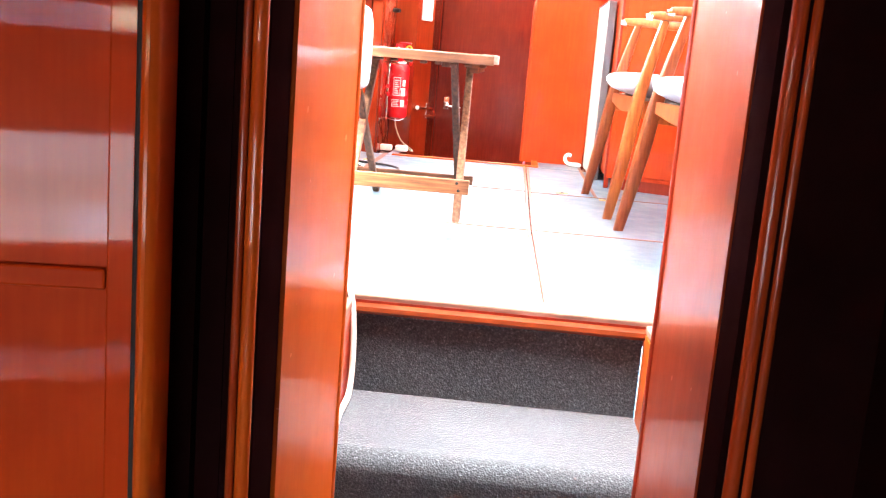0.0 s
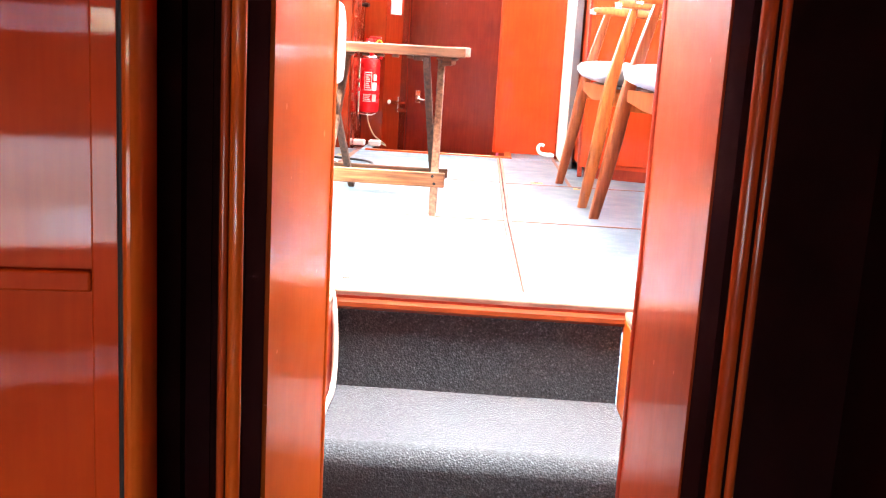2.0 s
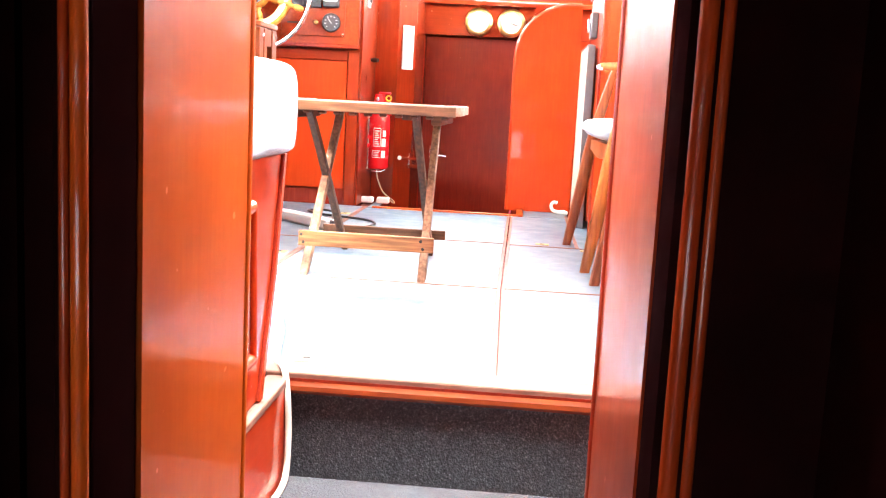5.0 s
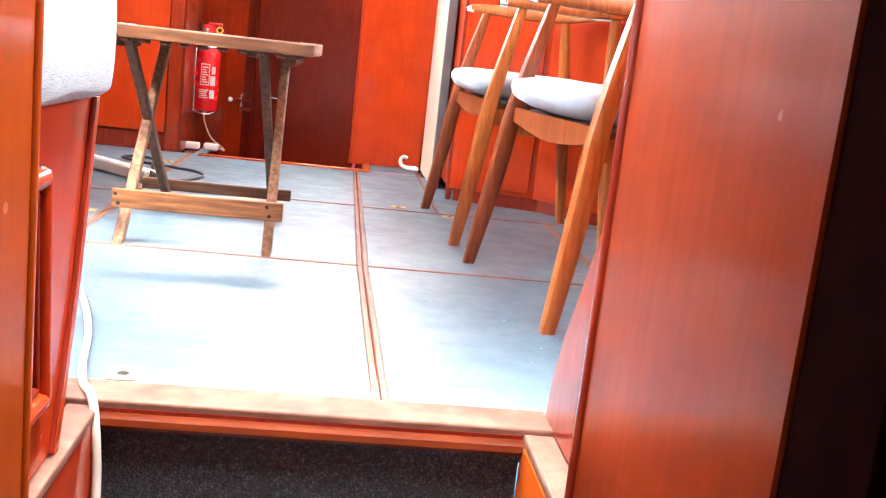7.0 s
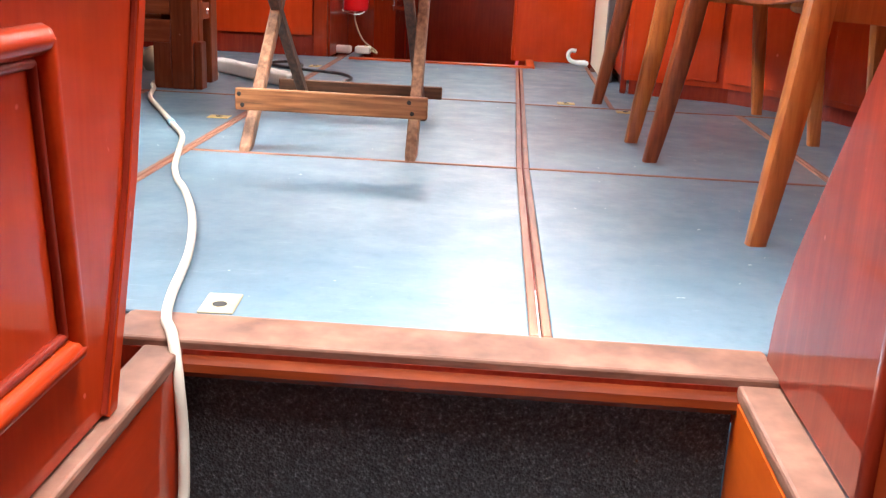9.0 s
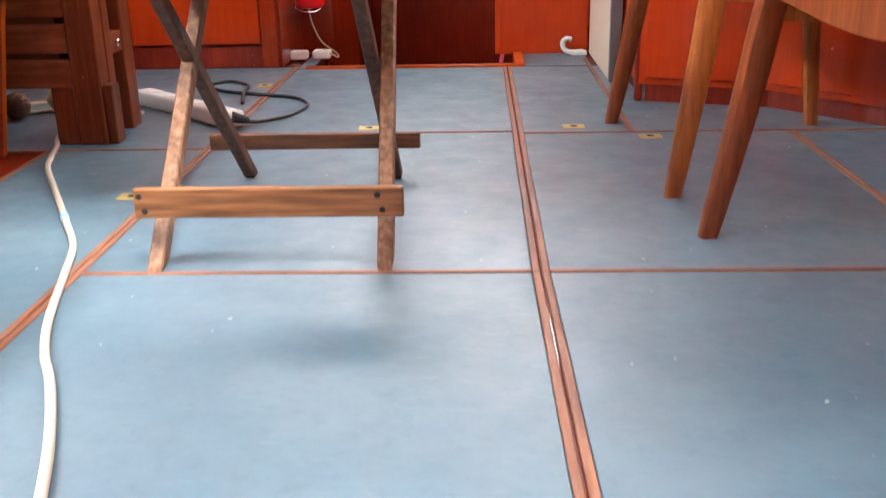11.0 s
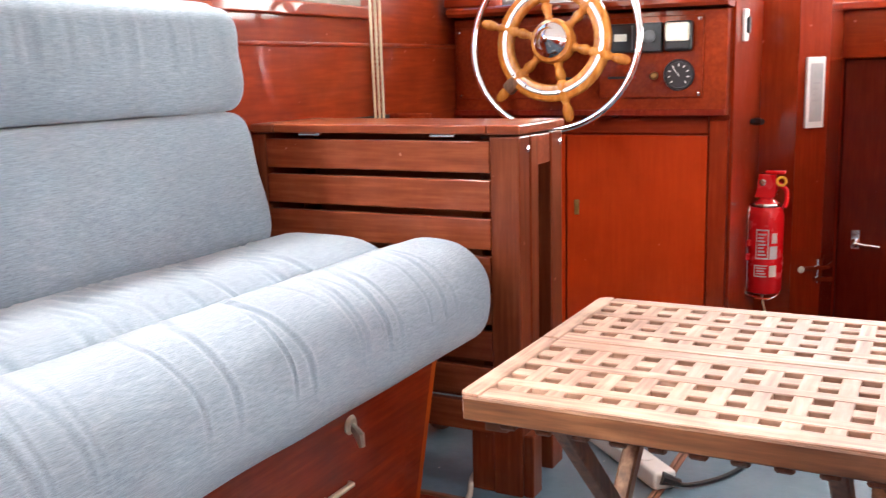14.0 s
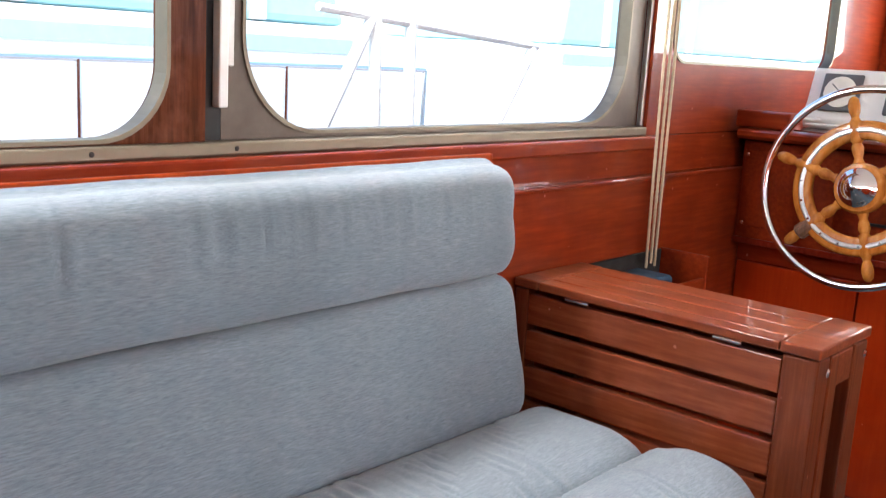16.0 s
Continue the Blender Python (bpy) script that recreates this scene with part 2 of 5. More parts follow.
VINYL = material("worn_blue_vinyl", vinyl)
CARPET = material("charcoal_carpet", carpet)
UPHOLSTERY = material("grey_blue_upholstery", fabric((0.106, 0.146, 0.182), (0.258, 0.312, 0.358)))
SEAT_CLOTH = material("pale_blue_seat_cloth", fabric((0.30, 0.375, 0.44), (0.44, 0.515, 0.58)))
CHROME = material("polished_chrome", plain((0.82, 0.82, 0.84), 0.09, 1.0, 0.05))
ALUMINIUM = material("dull_aluminium", plain((0.62, 0.60, 0.57), 0.38, 1.0, 0.15))
BLUE_TAPE = material("pale_blue_tape", plain((0.32, 0.56, 0.70), 0.5))
SASH_METAL = material("dull_brown_window_metal", plain((0.15, 0.115, 0.092), 0.42, 0.4, 0.35))
PALE_METAL = material("pale_anodised_metal", plain((0.74, 0.73, 0.70), 0.45, 0.5, 0.1))
TAN_METAL = material("tarnished_tan_metal", plain((0.27, 0.225, 0.17), 0.5, 1.0, 0.3))
WORN_PLATE = material("bare_worn_plate", plain((0.56, 0.48, 0.30), 0.6, 0.15, 0.4))
PLATE_BRASS = material("pale_worn_brass", plain((0.72, 0.54, 0.20), 0.5, 0.5, 0.3))
OLD_BRASS = material("dull_silvered_brass", plain((0.62, 0.54, 0.40), 0.35, 0.8, 0.3))
BRASS = material("worn_brass", plain((0.66, 0.48, 0.17), 0.35, 1.0, 0.3))
RED = material("red_enamel", plain((0.84, 0.013, 0.020), 0.25, 0, 0.08, 0.4))
WHITE = material("white_plastic", plain((0.78, 0.78, 0.75), 0.4, 0, 0.08))
PAPER = material("white_paper", plain((0.78, 0.78, 0.76), 0.7, 0, 0.05))
GREY_PAPER = material("pale_grey_print_paper", plain((0.50, 0.50, 0.50), 0.6, 0, 0.25))
INK = material("grey_print", plain((0.42, 0.42, 0.43), 0.7))
LABEL_INK = material("white_label_print", plain((0.80, 0.76, 0.74), 0.5, 0, 0.1))
YELLOW = material("yellow_plastic", plain((0.85, 0.55, 0.03), 0.4))
BLACK = material("black_plastic", plain((0.014, 0.014, 0.016), 0.35))
RUBBER = material("dark_rubber", plain((0.018, 0.016, 0.015), 0.7))
CREAM = material("cream_laminate", plain((0.62, 0.56, 0.44), 0.4, 0, 0.1))
GREY_EDGE = material("dark_grey_edging", plain((0.10, 0.10, 0.105), 0.45))
CABLE = material("white_cable_sheath", plain((0.64, 0.57, 0.47), 0.5, 0, 0.2))
ROPE = material("beige_cord", plain((0.62, 0.50, 0.33), 0.8, 0, 0.3))
DIAL = material("ivory_dial", plain((0.80, 0.77, 0.66), 0.3, 0, 0.06))
PINK = material("pink_cloth", plain((0.62, 0.08, 0.16), 0.9, 0, 0.3))
BLUE = material("blue_plastic", plain((0.006, 0.040, 0.085), 0.5))
# Near-black, no gloss: the unlit cabin faces' shade is put into the colour.
UNLIT_DARK = material("unlit_cabin_panel", plain((0.011, 0.0030, 0.0030), 0.9, 0, 0.4))
UNLIT_DARK.node_tree.nodes["Principled BSDF"].inputs["Specular IOR Level"].default_value = 0.0
CEILING = material("cream_headlining", plain((0.72, 0.69, 0.62), 0.7, 0, 0.08))
GEL = material("white_gelcoat", plain((0.80, 0.80, 0.79), 0.3, 0, 0.06))
TEAL = material("turquoise_canvas", plain((0.48, 0.82, 0.83), 0.8, 0, 0.12))
TIMBER = material("grey_quay_timber", plain((0.36, 0.34, 0.33), 0.8, 0, 0.25))
WATER = material("harbour_water", plain((0.05, 0.09, 0.10), 0.12, 0, 0.2))


def pane_glass(nt, nodes, links, b):
    b.inputs["Base Color"].default_value = (1, 1, 1, 1)
    b.inputs["Roughness"].default_value, b.inputs["IOR"].default_value = 0.0, 1.05
    b.inputs["Transmission Weight"].default_value = 1.0


GLASS = material("clear_window_glass", pane_glass)


# ---- building helpers ----
def part(name, bm, mat, parent=None, label="", smooth=False):
    """Links a bmesh as one mesh object, under a thing or a part."""
    me = bpy.data.meshes.new(name)
    bmesh.ops.recalc_face_normals(bm, faces=bm.faces)
    bm.to_mesh(me)
    bm.free()
    me.materials.append(mat)
    if smooth:
        me.shade_smooth()
        me.set_sharp_from_angle(angle=radians(38))
    ob = new(name, me)
    if parent:
        ob.parent = parent
    if label:
        ob["label"] = label
    return ob


def share(name, ob, m, parent):
    """Another object on the same mesh, placed at m."""
    o = new(name, ob.data)
    o.matrix_world = m
    o.parent = parent
    return o


def thing(name, label, category, at=(0, 0, 0), group="", kind=""):
    ob = new(name)
    ob.location = at
    ob.empty_display_size = 0.05
    bpy.context.view_layer.update()
    return tagged(ob, label, category, group, kind)


def setting(ob, label="", category=""):
    return tagged(ob, label, category, "", "structure")


def merge(bm, other):
    me = bpy.data.meshes.new("tmp")
    other.to_mesh(me)
    other.free()
    bm.from_mesh(me)
    bpy.data.meshes.remove(me)
    return bm


def box(x0, x1, y0, y1, z0, z1, r=0.0, seg=1, into=None):
    b = bmesh.new()
    bmesh.ops.create_cube(b, size=1)
    for v in b.verts:
        v.co = (x0 + (v.co.x + 0.5) * (x1 - x0), y0 + (v.co.y + 0.5) * (y1 - y0), z0 + (v.co.z + 0.5) * (z1 - z0))
    if r:
        bmesh.ops.bevel(b, geom=b.edges[:], offset=r, segments=seg, affect="EDGES", profile=0.5)
    return merge(into, b) if into else b


def move(bm, m):
    bmesh.ops.transform(bm, matrix=m, verts=bm.verts)
    return bm


def prism(pts, axis, a, b_, r=0.0, into=None):
    """A polygon in the plane across an axis, given its two other coordinates in xyz order, drawn out from a to b_."""
    bm = bmesh.new()
    def at(p, w):
        return {"x": (w, p[0], p[1]), "y": (p[0], w, p[1]), "z": (p[0], p[1], w)}[axis]
    lo, hi = [bm.verts.new(at(p, a)) for p in pts], [bm.verts.new(at(p, b_)) for p in pts]
    bm.faces.new(lo), bm.faces.new(hi)
    for i in range(len(pts)):
        j = (i + 1) % len(pts)
        bm.faces.new((lo[i], lo[j], hi[j], hi[i]))
    if r:
        bmesh.ops.recalc_face_normals(bm, faces=bm.faces)
        bmesh.ops.bevel(bm, geom=bm.edges[:], offset=r, segments=2, affect="EDGES", profile=0.5)
    return merge(into, bm) if into else bm


def loft(rings, caps=True, closed=True, into=None):
    """A skin through rings of as many points each."""
    bm = bmesh.new()
    vs = [[bm.verts.new(p) for p in ring] for ring in rings]
    n = len(vs[0])
    for a, b in zip(vs, vs[1:]):
        for i in range(n if closed else n - 1):
            j = (i + 1) % n
            bm.faces.new((a[i], a[j], b[j], b[i]))
    if caps:
        bm.faces.new(vs[0]), bm.faces.new(vs[-1])
    return merge(into, bm) if into else bm


def rod(points, radii, n=10, flat=1.0, into=None, caps=True):
    """A round bar or cable along points; flat squeezes it across."""
    pts = [Vector(p) for p in points]
    radii = radii if isinstance(radii, (list, tuple)) else [radii] * len(pts)
    rings, side = [], None
    for i, p in enumerate(pts):
        d = (pts[min(i + 1, len(pts) - 1)] - pts[max(i - 1, 0)]).normalized()
        if side is None:
            side = d.orthogonal().normalized()
        side = (side - d * side.dot(d)).normalized()
        up = d.cross(side)
        rings.append([p + (side * math.cos(k * math.tau / n) + up * math.sin(k * math.tau / n) * flat) * radii[i] for k in range(n)])
    return loft(rings, caps, True, into)


def lathe(profile, n=24, m=None, into=None):
    """Turns (radius, height) round z, then places it by m."""
    rings = [[(r * math.cos(k * math.tau / n), r * math.sin(k * math.tau / n), h) for k in range(n)] for r, h in profile]
    bm = loft(rings)
    if m:
        move(bm, m)
    return merge(into, bm) if into else bm


def ring(R, r, n=48, k=12, flat=1.0, m=None, into=None):
    bm = bmesh.new()
    vs = [[bm.verts.new(((R + r * math.cos(b * math.tau / k)) * math.cos(a * math.tau / n), (R + r * math.cos(b * math.tau / k)) * math.sin(a * math.tau / n), flat * r * math.sin(b * math.tau / k))) for b in range(k)] for a in range(n)]
    for a in range(n):
        for b in range(k):
            bm.faces.new((vs[a][b], vs[(a + 1) % n][b], vs[(a + 1) % n][(b + 1) % k], vs[a][(b + 1) % k]))
    if m:
        move(bm, m)
    return merge(into, bm) if into else bm


def smooth_path(pts, n=8):
    """Points of a soft curve through the given ones."""
    p = [Vector(q) for q in pts]
    out = []
    for i in range(len(p) - 1):
        a, b, c, d = p[max(i - 1, 0)], p[i], p[i + 1], p[min(i + 2, len(p) - 1)]
        for k in range(n):
            t = k / n
            out.append(0.5 * ((2 * b) + (c - a) * t + (2 * a - 5 * b + 4 * c - d) * t * t + (3 * b - a - 3 * c + d) * t ** 3))
    return out + [p[-1]]


def rounded(a0, a1, b0, b1, r, n=8):
    """Corner-rounded rectangle, four arcs of n + 1 points, anticlockwise."""
    out = []
    for ca, cb, s in ((a1 - r, b1 - r, 0), (a0 + r, b1 - r, 1), (a0 + r, b0 + r, 2), (a1 - r, b0 + r, 3)):
        out += [(ca + r * math.cos((s + k / n) * math.pi / 2), cb + r * math.sin((s + k / n) * math.pi / 2)) for k in range(n + 1)]
    return out


def surround(axis, w0, w1, outer, hole, r, n=8, into=None):
    """A slab from w0 to w1 across an axis, with a rounded opening through it."""
    inner = rounded(*hole, r, n)
    a0, a1, b0, b1 = outer
    def onto(p, q):
        k = q // (n + 1)
        f = (q % (n + 1)) / n
        cor = ((a1, b1), (a0, b1), (a0, b0), (a1, b0))[k]
        if k % 2 == 0:
            e0, e1 = (cor[0], p[1]), (p[0], cor[1])
        else:
            e0, e1 = (p[0], cor[1]), (cor[0], p[1])
        if f < 0.5:
            return e0 if f == 0 else tuple(x + (y - x) * f * 2 for x, y in zip(e0, cor))
        return e1 if f == 1 else tuple(x + (y - x) * (f * 2 - 1) for x, y in zip(cor, e1))
    out = [onto(p, i) for i, p in enumerate(inner)]
    def at(p, w):
        return {"x": (w, p[0], p[1]), "y": (p[0], w, p[1]), "z": (p[0], p[1], w)}[axis]
    rings = [[at(p, w0) for p in inner], [at(p, w0) for p in out], [at(p, w1) for p in out], [at(p, w1) for p in inner], [at(p, w0) for p in inner]]
    return loft(rings, caps=False, into=into)


def slab(axis, w0, w1, pts, into=None):
    return prism(pts, axis, w0, w1, 0, into)


# ---- the hull: floors, stairs ----
LOW = -0.78          # sole of the lower cabin
TREADS = ((-0.445, -0.1, -0.215), (-0.72, -0.445, -0.40), (-0.98, -0.72, -0.59))

floor = setting(part("floor", box(-1.9, 1.7, -0.098, 3.04, -0.05, -0.006), DARK_MAHOGANY), "blue vinyl cabin sole with wooden joint strips", "floor")
merged = box(-1.9, -0.70, 3.04, 4.4, -0.05, -0.006)
box(0.055, 1.7, 3.04, 4.4, -0.05, -0.006, into=merged)
setting(part("floor_forward", merged, DARK_MAHOGANY), "blue vinyl cabin sole beside the forward hatch", "floor")
setting(part("lower_floor", box(-1.25, 0.5, -3.1, -0.98, LOW - 0.05, LOW), CARPET), "dark carpet of the lower cabin", "floor")
setting(part("forward_lower_floor", box(-0.72, 0.10, 3.1, 4.4, -0.85, -0.80), DARK_MAHOGANY), "dark sole before the forward door", "floor")

stairs = thing("companionway_stairs", "charcoal carpeted companionway stairs with wooden nosing", "stairs", kind="structure")
for y0, y1, z in TREADS:
    prof = [(y1 + 0.0, z), (y0 + 0.035, z), (y0 + 0.018, z - 0.006), (y0 + 0.005, z - 0.02), (y0, z - 0.04), (y0 + 0.004, z - 0.10), (y0 + 0.004, LOW), (y1, LOW)]
    part("step", prism(prof, "x", -0.405, 0.232), CARPET, stairs, smooth=True)
part("riser", box(-0.405, 0.232, -0.1, -0.085, -0.217, -0.036), CARPET, stairs)
nose = [(-0.094, -0.036), (-0.100, -0.037), (-0.111, -0.034), (-0.115, -0.027), (-0.112, -0.018), (-0.100, -0.012), (-0.094, -0.012)]
part("nosing", prism(nose, "x", -0.41, 0.236), NOSING_WOOD, stairs, "rounded varnished nosing", smooth=True)
part("sill_board", box(-0.50, 0.285, -0.097, -0.012, -0.012, 0.006, 0.004, 2), SILL_WOOD, stairs, "worn reddish wooden sill board")

# blue boards, each with its own edges, and the strips between them
boards = [(-1.15, -0.772, 0.0, 1.85), (-0.748, -0.014, 0.0, 1.0), (0.014, 0.675, 0.0, 1.0), (0.695, 1.2, 0.0, 1.98),
          (-0.748, -0.014, 1.012, 2.005), (0.014, 0.675, 1.012, 1.985), (-1.9, -0.772, 1.862, 3.09), (-0.748, -0.014, 2.017, 3.035),
          (0.014, 0.283, 1.997, 3.035), (0.297, 0.95, 1.997, 3.035)]
def skew(bm):
    """The middle joint runs a little to starboard towards the sill."""
    for v in bm.verts:
        if abs(v.co.x) < 0.05 and v.co.y < 1.0:
            v.co.x += 0.015 * (1 - v.co.y)
    return bm


for x0, x1, y0, y1 in boards:
    part("floor_board", skew(box(x0, x1, y0, y1, -0.006, 0.0, 0.002)), VINYL, floor)
for x0, x1, y0, y1 in ((-0.748, -0.70, 3.05, 3.4), (0.065, 0.30, 3.05, 3.34)):
    part("floor_board", box(x0, x1, y0, y1, -0.006, 0.0, 0.002), VINYL, floor)
for x0, x1, y0, y1 in ((-0.772, -0.7615, 0, 3.09), (-0.7585, -0.748, 0, 3.09), (-0.014, -0.002, 0, 3.035), (0.002, 0.014, 0, 3.035), (0.675, 0.6835, 0, 1.985), (0.6865, 0.695, 0, 1.985), (0.283, 0.297, 1.997, 3.2), (-1.162, -1.15, 0, 1.85)):
    if abs(x0) < 0.1:
        part("joint_strip", skew(box(x0, x1, 0.0, 1.0, -0.006, 0.002, 0.0015)), STRIP_WOOD, floor)
        y0 = 1.0
    part("joint_strip", box(x0, x1, y0, y1, -0.006, 0.002, 0.0015), STRIP_WOOD, floor)
for x0, x1, y0, y1 in ((-0.748, -0.014, 1.0, 1.012), (0.014, 0.675, 1.0, 1.012), (-0.748, -0.014, 2.005, 2.017), (0.014, 0.95, 1.985, 1.997), (-1.9, -0.772, 1.85, 1.862), (-0.50, 0.285, -0.012, -0.001)):
    part("joint_strip", box(x0, x1, y0, y1, -0.006, 0.002, 0.0015), STRIP_WOOD_X, floor)
# wooden edge of the forward hatch
part("hatch_edge", box(-0.72, 0.065, 3.037, 3.075, -0.04, 0.008, 0.003, 2), VARNISH_X, floor)
part("hatch_edge", box(0.03, 0.065, 3.076, 3.34, -0.04, 0.008, 0.003, 2), VARNISH_H, floor)

for i, (x, y, turned) in enumerate(((-0.40, 0.035, 0.04), (-0.812, 1.447, 0), (-0.387, 2.063, 0), (0.147, 2.055, 0), (0.325, 1.935, 0), (-0.80, 2.72, 1), (-0.387, 1.955, 0))):
    t = thing("floor_ring", "small square brass lifting plate let into the blue floor", "floor plate", (x, y, 0), "brass floor plates")
    plate = part("plate", box(-0.028 if i else -0.023, 0.028 if i else 0.023, -0.022 if i else -0.030, 0.022 if i else 0.042, 0.0, 0.0025, 0.001), PLATE_BRASS if i else WORN_PLATE, t)
    part("finger_hole", lathe([(0.0095, 0.0024), (0.0095, 0.0032), (0.006, 0.0032)], 14), RUBBER, plate)
    t.rotation_euler[2] = 1.57 * turned

# ---- companionway: linings, door frames, dark cabin ----
def lining(side):
    """The deep varnished doorway lining with its stepped frame; side -1 port, 1 starboard."""
    if side < 0:
        far, near, deep = -0.338, -0.352, 1
        doorway = thing("doorway_port", "glossy varnished mahogany doorway lining with stepped frame", "door frame", kind="structure")
        b = prism([(-0.336, -0.69), (-0.361, -1.005), (-0.405, -1.005), (-0.405, -0.69)], "z", LOW, 1.95)
        part("lining_board", b, VARNISH, doorway)
        part("edge_bead", rod([(-0.342, -0.684, LOW), (-0.342, -0.684, 1.95)], 0.010, 12), VARNISH, doorway, smooth=True)
        # Stop and face are coloured near-black for the shade they stand in.
        part("frame_stop", box(-0.405, -0.366, -1.12, -1.006, LOW, 1.95, 0.004, 2), UNLIT_DARK, doorway)
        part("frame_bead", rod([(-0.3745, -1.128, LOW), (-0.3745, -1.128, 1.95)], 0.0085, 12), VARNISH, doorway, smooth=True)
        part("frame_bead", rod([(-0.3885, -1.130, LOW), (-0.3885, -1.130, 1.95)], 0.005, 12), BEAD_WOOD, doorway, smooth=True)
        part("frame_face", box(-0.435, -0.406, -1.115, -1.0, LOW, 1.95), UNLIT_DARK, doorway)
    else:
        doorway = thing("doorway_starboard", "glossy mahogany doorway lining and stepped frame, darkened for shade", "door frame", kind="structure")
        b = prism([(0.163, -0.66), (0.177, -1.012), (0.202, -1.012), (0.235, -0.66)], "z", LOW, 1.95)
        # The darkened wood carries this side's shade.
        part("lining_board", b, SHADED_LINING, doorway)
        part("edge_bead", rod([(0.170, -0.652, LOW), (0.170, -0.652, 1.95)], 0.012, 12), DARK_MAHOGANY, doorway, smooth=True)
        # Stop and outer face hold their shade in the near-black colour.
        part("frame_stop", box(0.180, 0.202, -1.10, -1.014, LOW, 1.95), UNLIT_DARK, doorway)
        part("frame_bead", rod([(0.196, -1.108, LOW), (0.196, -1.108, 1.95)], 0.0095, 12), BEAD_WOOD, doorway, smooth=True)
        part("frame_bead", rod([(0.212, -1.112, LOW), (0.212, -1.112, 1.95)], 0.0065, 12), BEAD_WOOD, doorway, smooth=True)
        part("frame_face", box(0.203, 0.33, -1.115, -1.012, LOW, 1.95), UNLIT_DARK, doorway)
    return doorway


lining(-1)
lining(1)

door = thing("folded_door", "glossy mahogany panelled door leaf beside the companionway", "door")
DM = pose(-0.475, -1.205, 0, 0, 0, 9)
part("leaf", move(box(-0.70, -0.002, 0.006, 0.030, LOW + 0.02, 1.44), DM), DOOR_VARNISH, door)
part("stile", move(box(-0.031, 0.0, -0.006, 0.0045, LOW + 0.02, 1.44, 0.003, 2), DM @ pose(-0.002, 0, 0, 0, 0, -7)), DOOR_VARNISH, door)
part("rail", move(box(-0.70, -0.0335, -0.004, 0.0055, 0.262, 0.285, 0.003, 2), DM), DOOR_VARNISH, door)
part("rail", move(box(-0.70, -0.0335, -0.006, 0.0055, LOW + 0.02, -0.55, 0.003, 2), DM), DOOR_VARNISH, door)
part("hinge_line", rod([(-0.4735, -1.216, LOW), (-0.4735, -1.216, 1.44)], 0.004, 8), RUBBER, door, "long dark piano hinge")
setting(part("door_post", box(-0.469, -0.449, -1.235, -1.165, LOW, 1.45, 0.012, 3), VARNISH, smooth=True), "rounded varnished door post", "door post")
# Shade on this wall is put into its near-black colour.
setting(part("wall_aft_port", box(-1.25, -0.44, -1.12, -1.0, LOW, 1.46), UNLIT_DARK), "lower cabin wall, near-black to stand for shade", "wall")
# Out of view; varnish chosen so that the wall bounces warm light.
setting(part("wall_passage_port", box(-1.25, -1.18, -3.1, -1.12, LOW, 1.46), VARNISH), "unseen lower cabin wall, varnished for warm bounce", "wall")
# Near-black again, for a wall that gets little light.
setting(part("wall_passage_starboard", box(0.33, 0.40, -3.1, -1.0, LOW, 1.46), UNLIT_DARK), "lower cabin wall, near-black to stand for shade", "wall")
# Unseen end wall, also varnished to send warm light forward.
stern = box(-1.25, 0.40, -3.1, -3.0, LOW - 0.05, -0.46)
for z0, z1 in ((-0.37, -0.06), (0.25, 0.53), (0.60, 1.46)):
    box(-1.25, 0.40, -3.1, -3.0, z0, z1, into=stern)
for x in (-1.25, 0.05):
    for z0, z1 in ((-0.46, -0.37), (-0.06, 0.25), (0.53, 0.60)):
        box(x, x + 0.10, -3.1, -3.0, z0, z1, into=stern)
setting(part("wall_cabin_end", stern, VARNISH), "unseen lower cabin end wall with narrow lights, varnished for bounce", "wall")
for z0, z1 in ((-0.46, -0.37), (-0.06, 0.25), (0.53, 0.60)):
    g = setting(part("window_stern", box(-1.15, 0.05, -3.052, -3.048, z0, z1), GLASS), "narrow stern light", "window")
    g.visible_shadow = False
# Unseen ceiling, varnished for the same warm bounce.
setting(part("ceiling_cabin", box(-1.25, 0.5, -3.1, -0.70, 1.46, 1.52), VARNISH_H), "unseen low cabin ceiling, varnished for warm bounce", "ceiling")
setting(part("wall_bulkhead_port", box(-1.9, -0.405, -0.82, -0.72, LOW, 1.95), VARNISH), "varnished mahogany bulkhead", "wall")
setting(part("wall_bulkhead_starboard", box(0.235, 1.7, -0.82, -0.70, LOW, 1.95), VARNISH), "varnished mahogany bulkhead", "wall")
setting(part("wall_bulkhead_head", box(-0.405, 0.235, -0.82, -0.70, 1.525, 1.95), VARNISH), "varnished mahogany panel over the companionway", "wall")

# stair sides
setting(part("wall_stair_port", box(-0.445, -0.407, -0.69, -0.10, LOW, -0.02), RED_VARNISH_H), "varnished stair side", "wall")
setting(part("wall_stair_starboard", box(0.234, 0.262, -0.66, -0.10, LOW, -0.02), VARNISH_H), "varnished stair side", "wall")
setting(part("trim_port", box(-0.452, -0.405, -0.69, -0.098, -0.02, -0.002, 0.004, 2), SILL_WOOD), "worn wooden ledge beside the stairs", "trim")
setting(part("trim_starboard", box(0.235, 0.285, -0.66, -0.098, -0.02, -0.002, 0.004, 2), SILL_WOOD), "worn wooden ledge beside the stairs", "trim")
curve = [(-0.66, -0.001), (-0.035, -0.001), (-0.040, 0.04), (-0.048, 0.08), (-0.085, 0.155), (-0.147, 0.248), (-0.25, 0.399), (-0.332, 0.518), (-0.43, 0.66), (-0.55, 0.85), (-0.66, 1.0)]
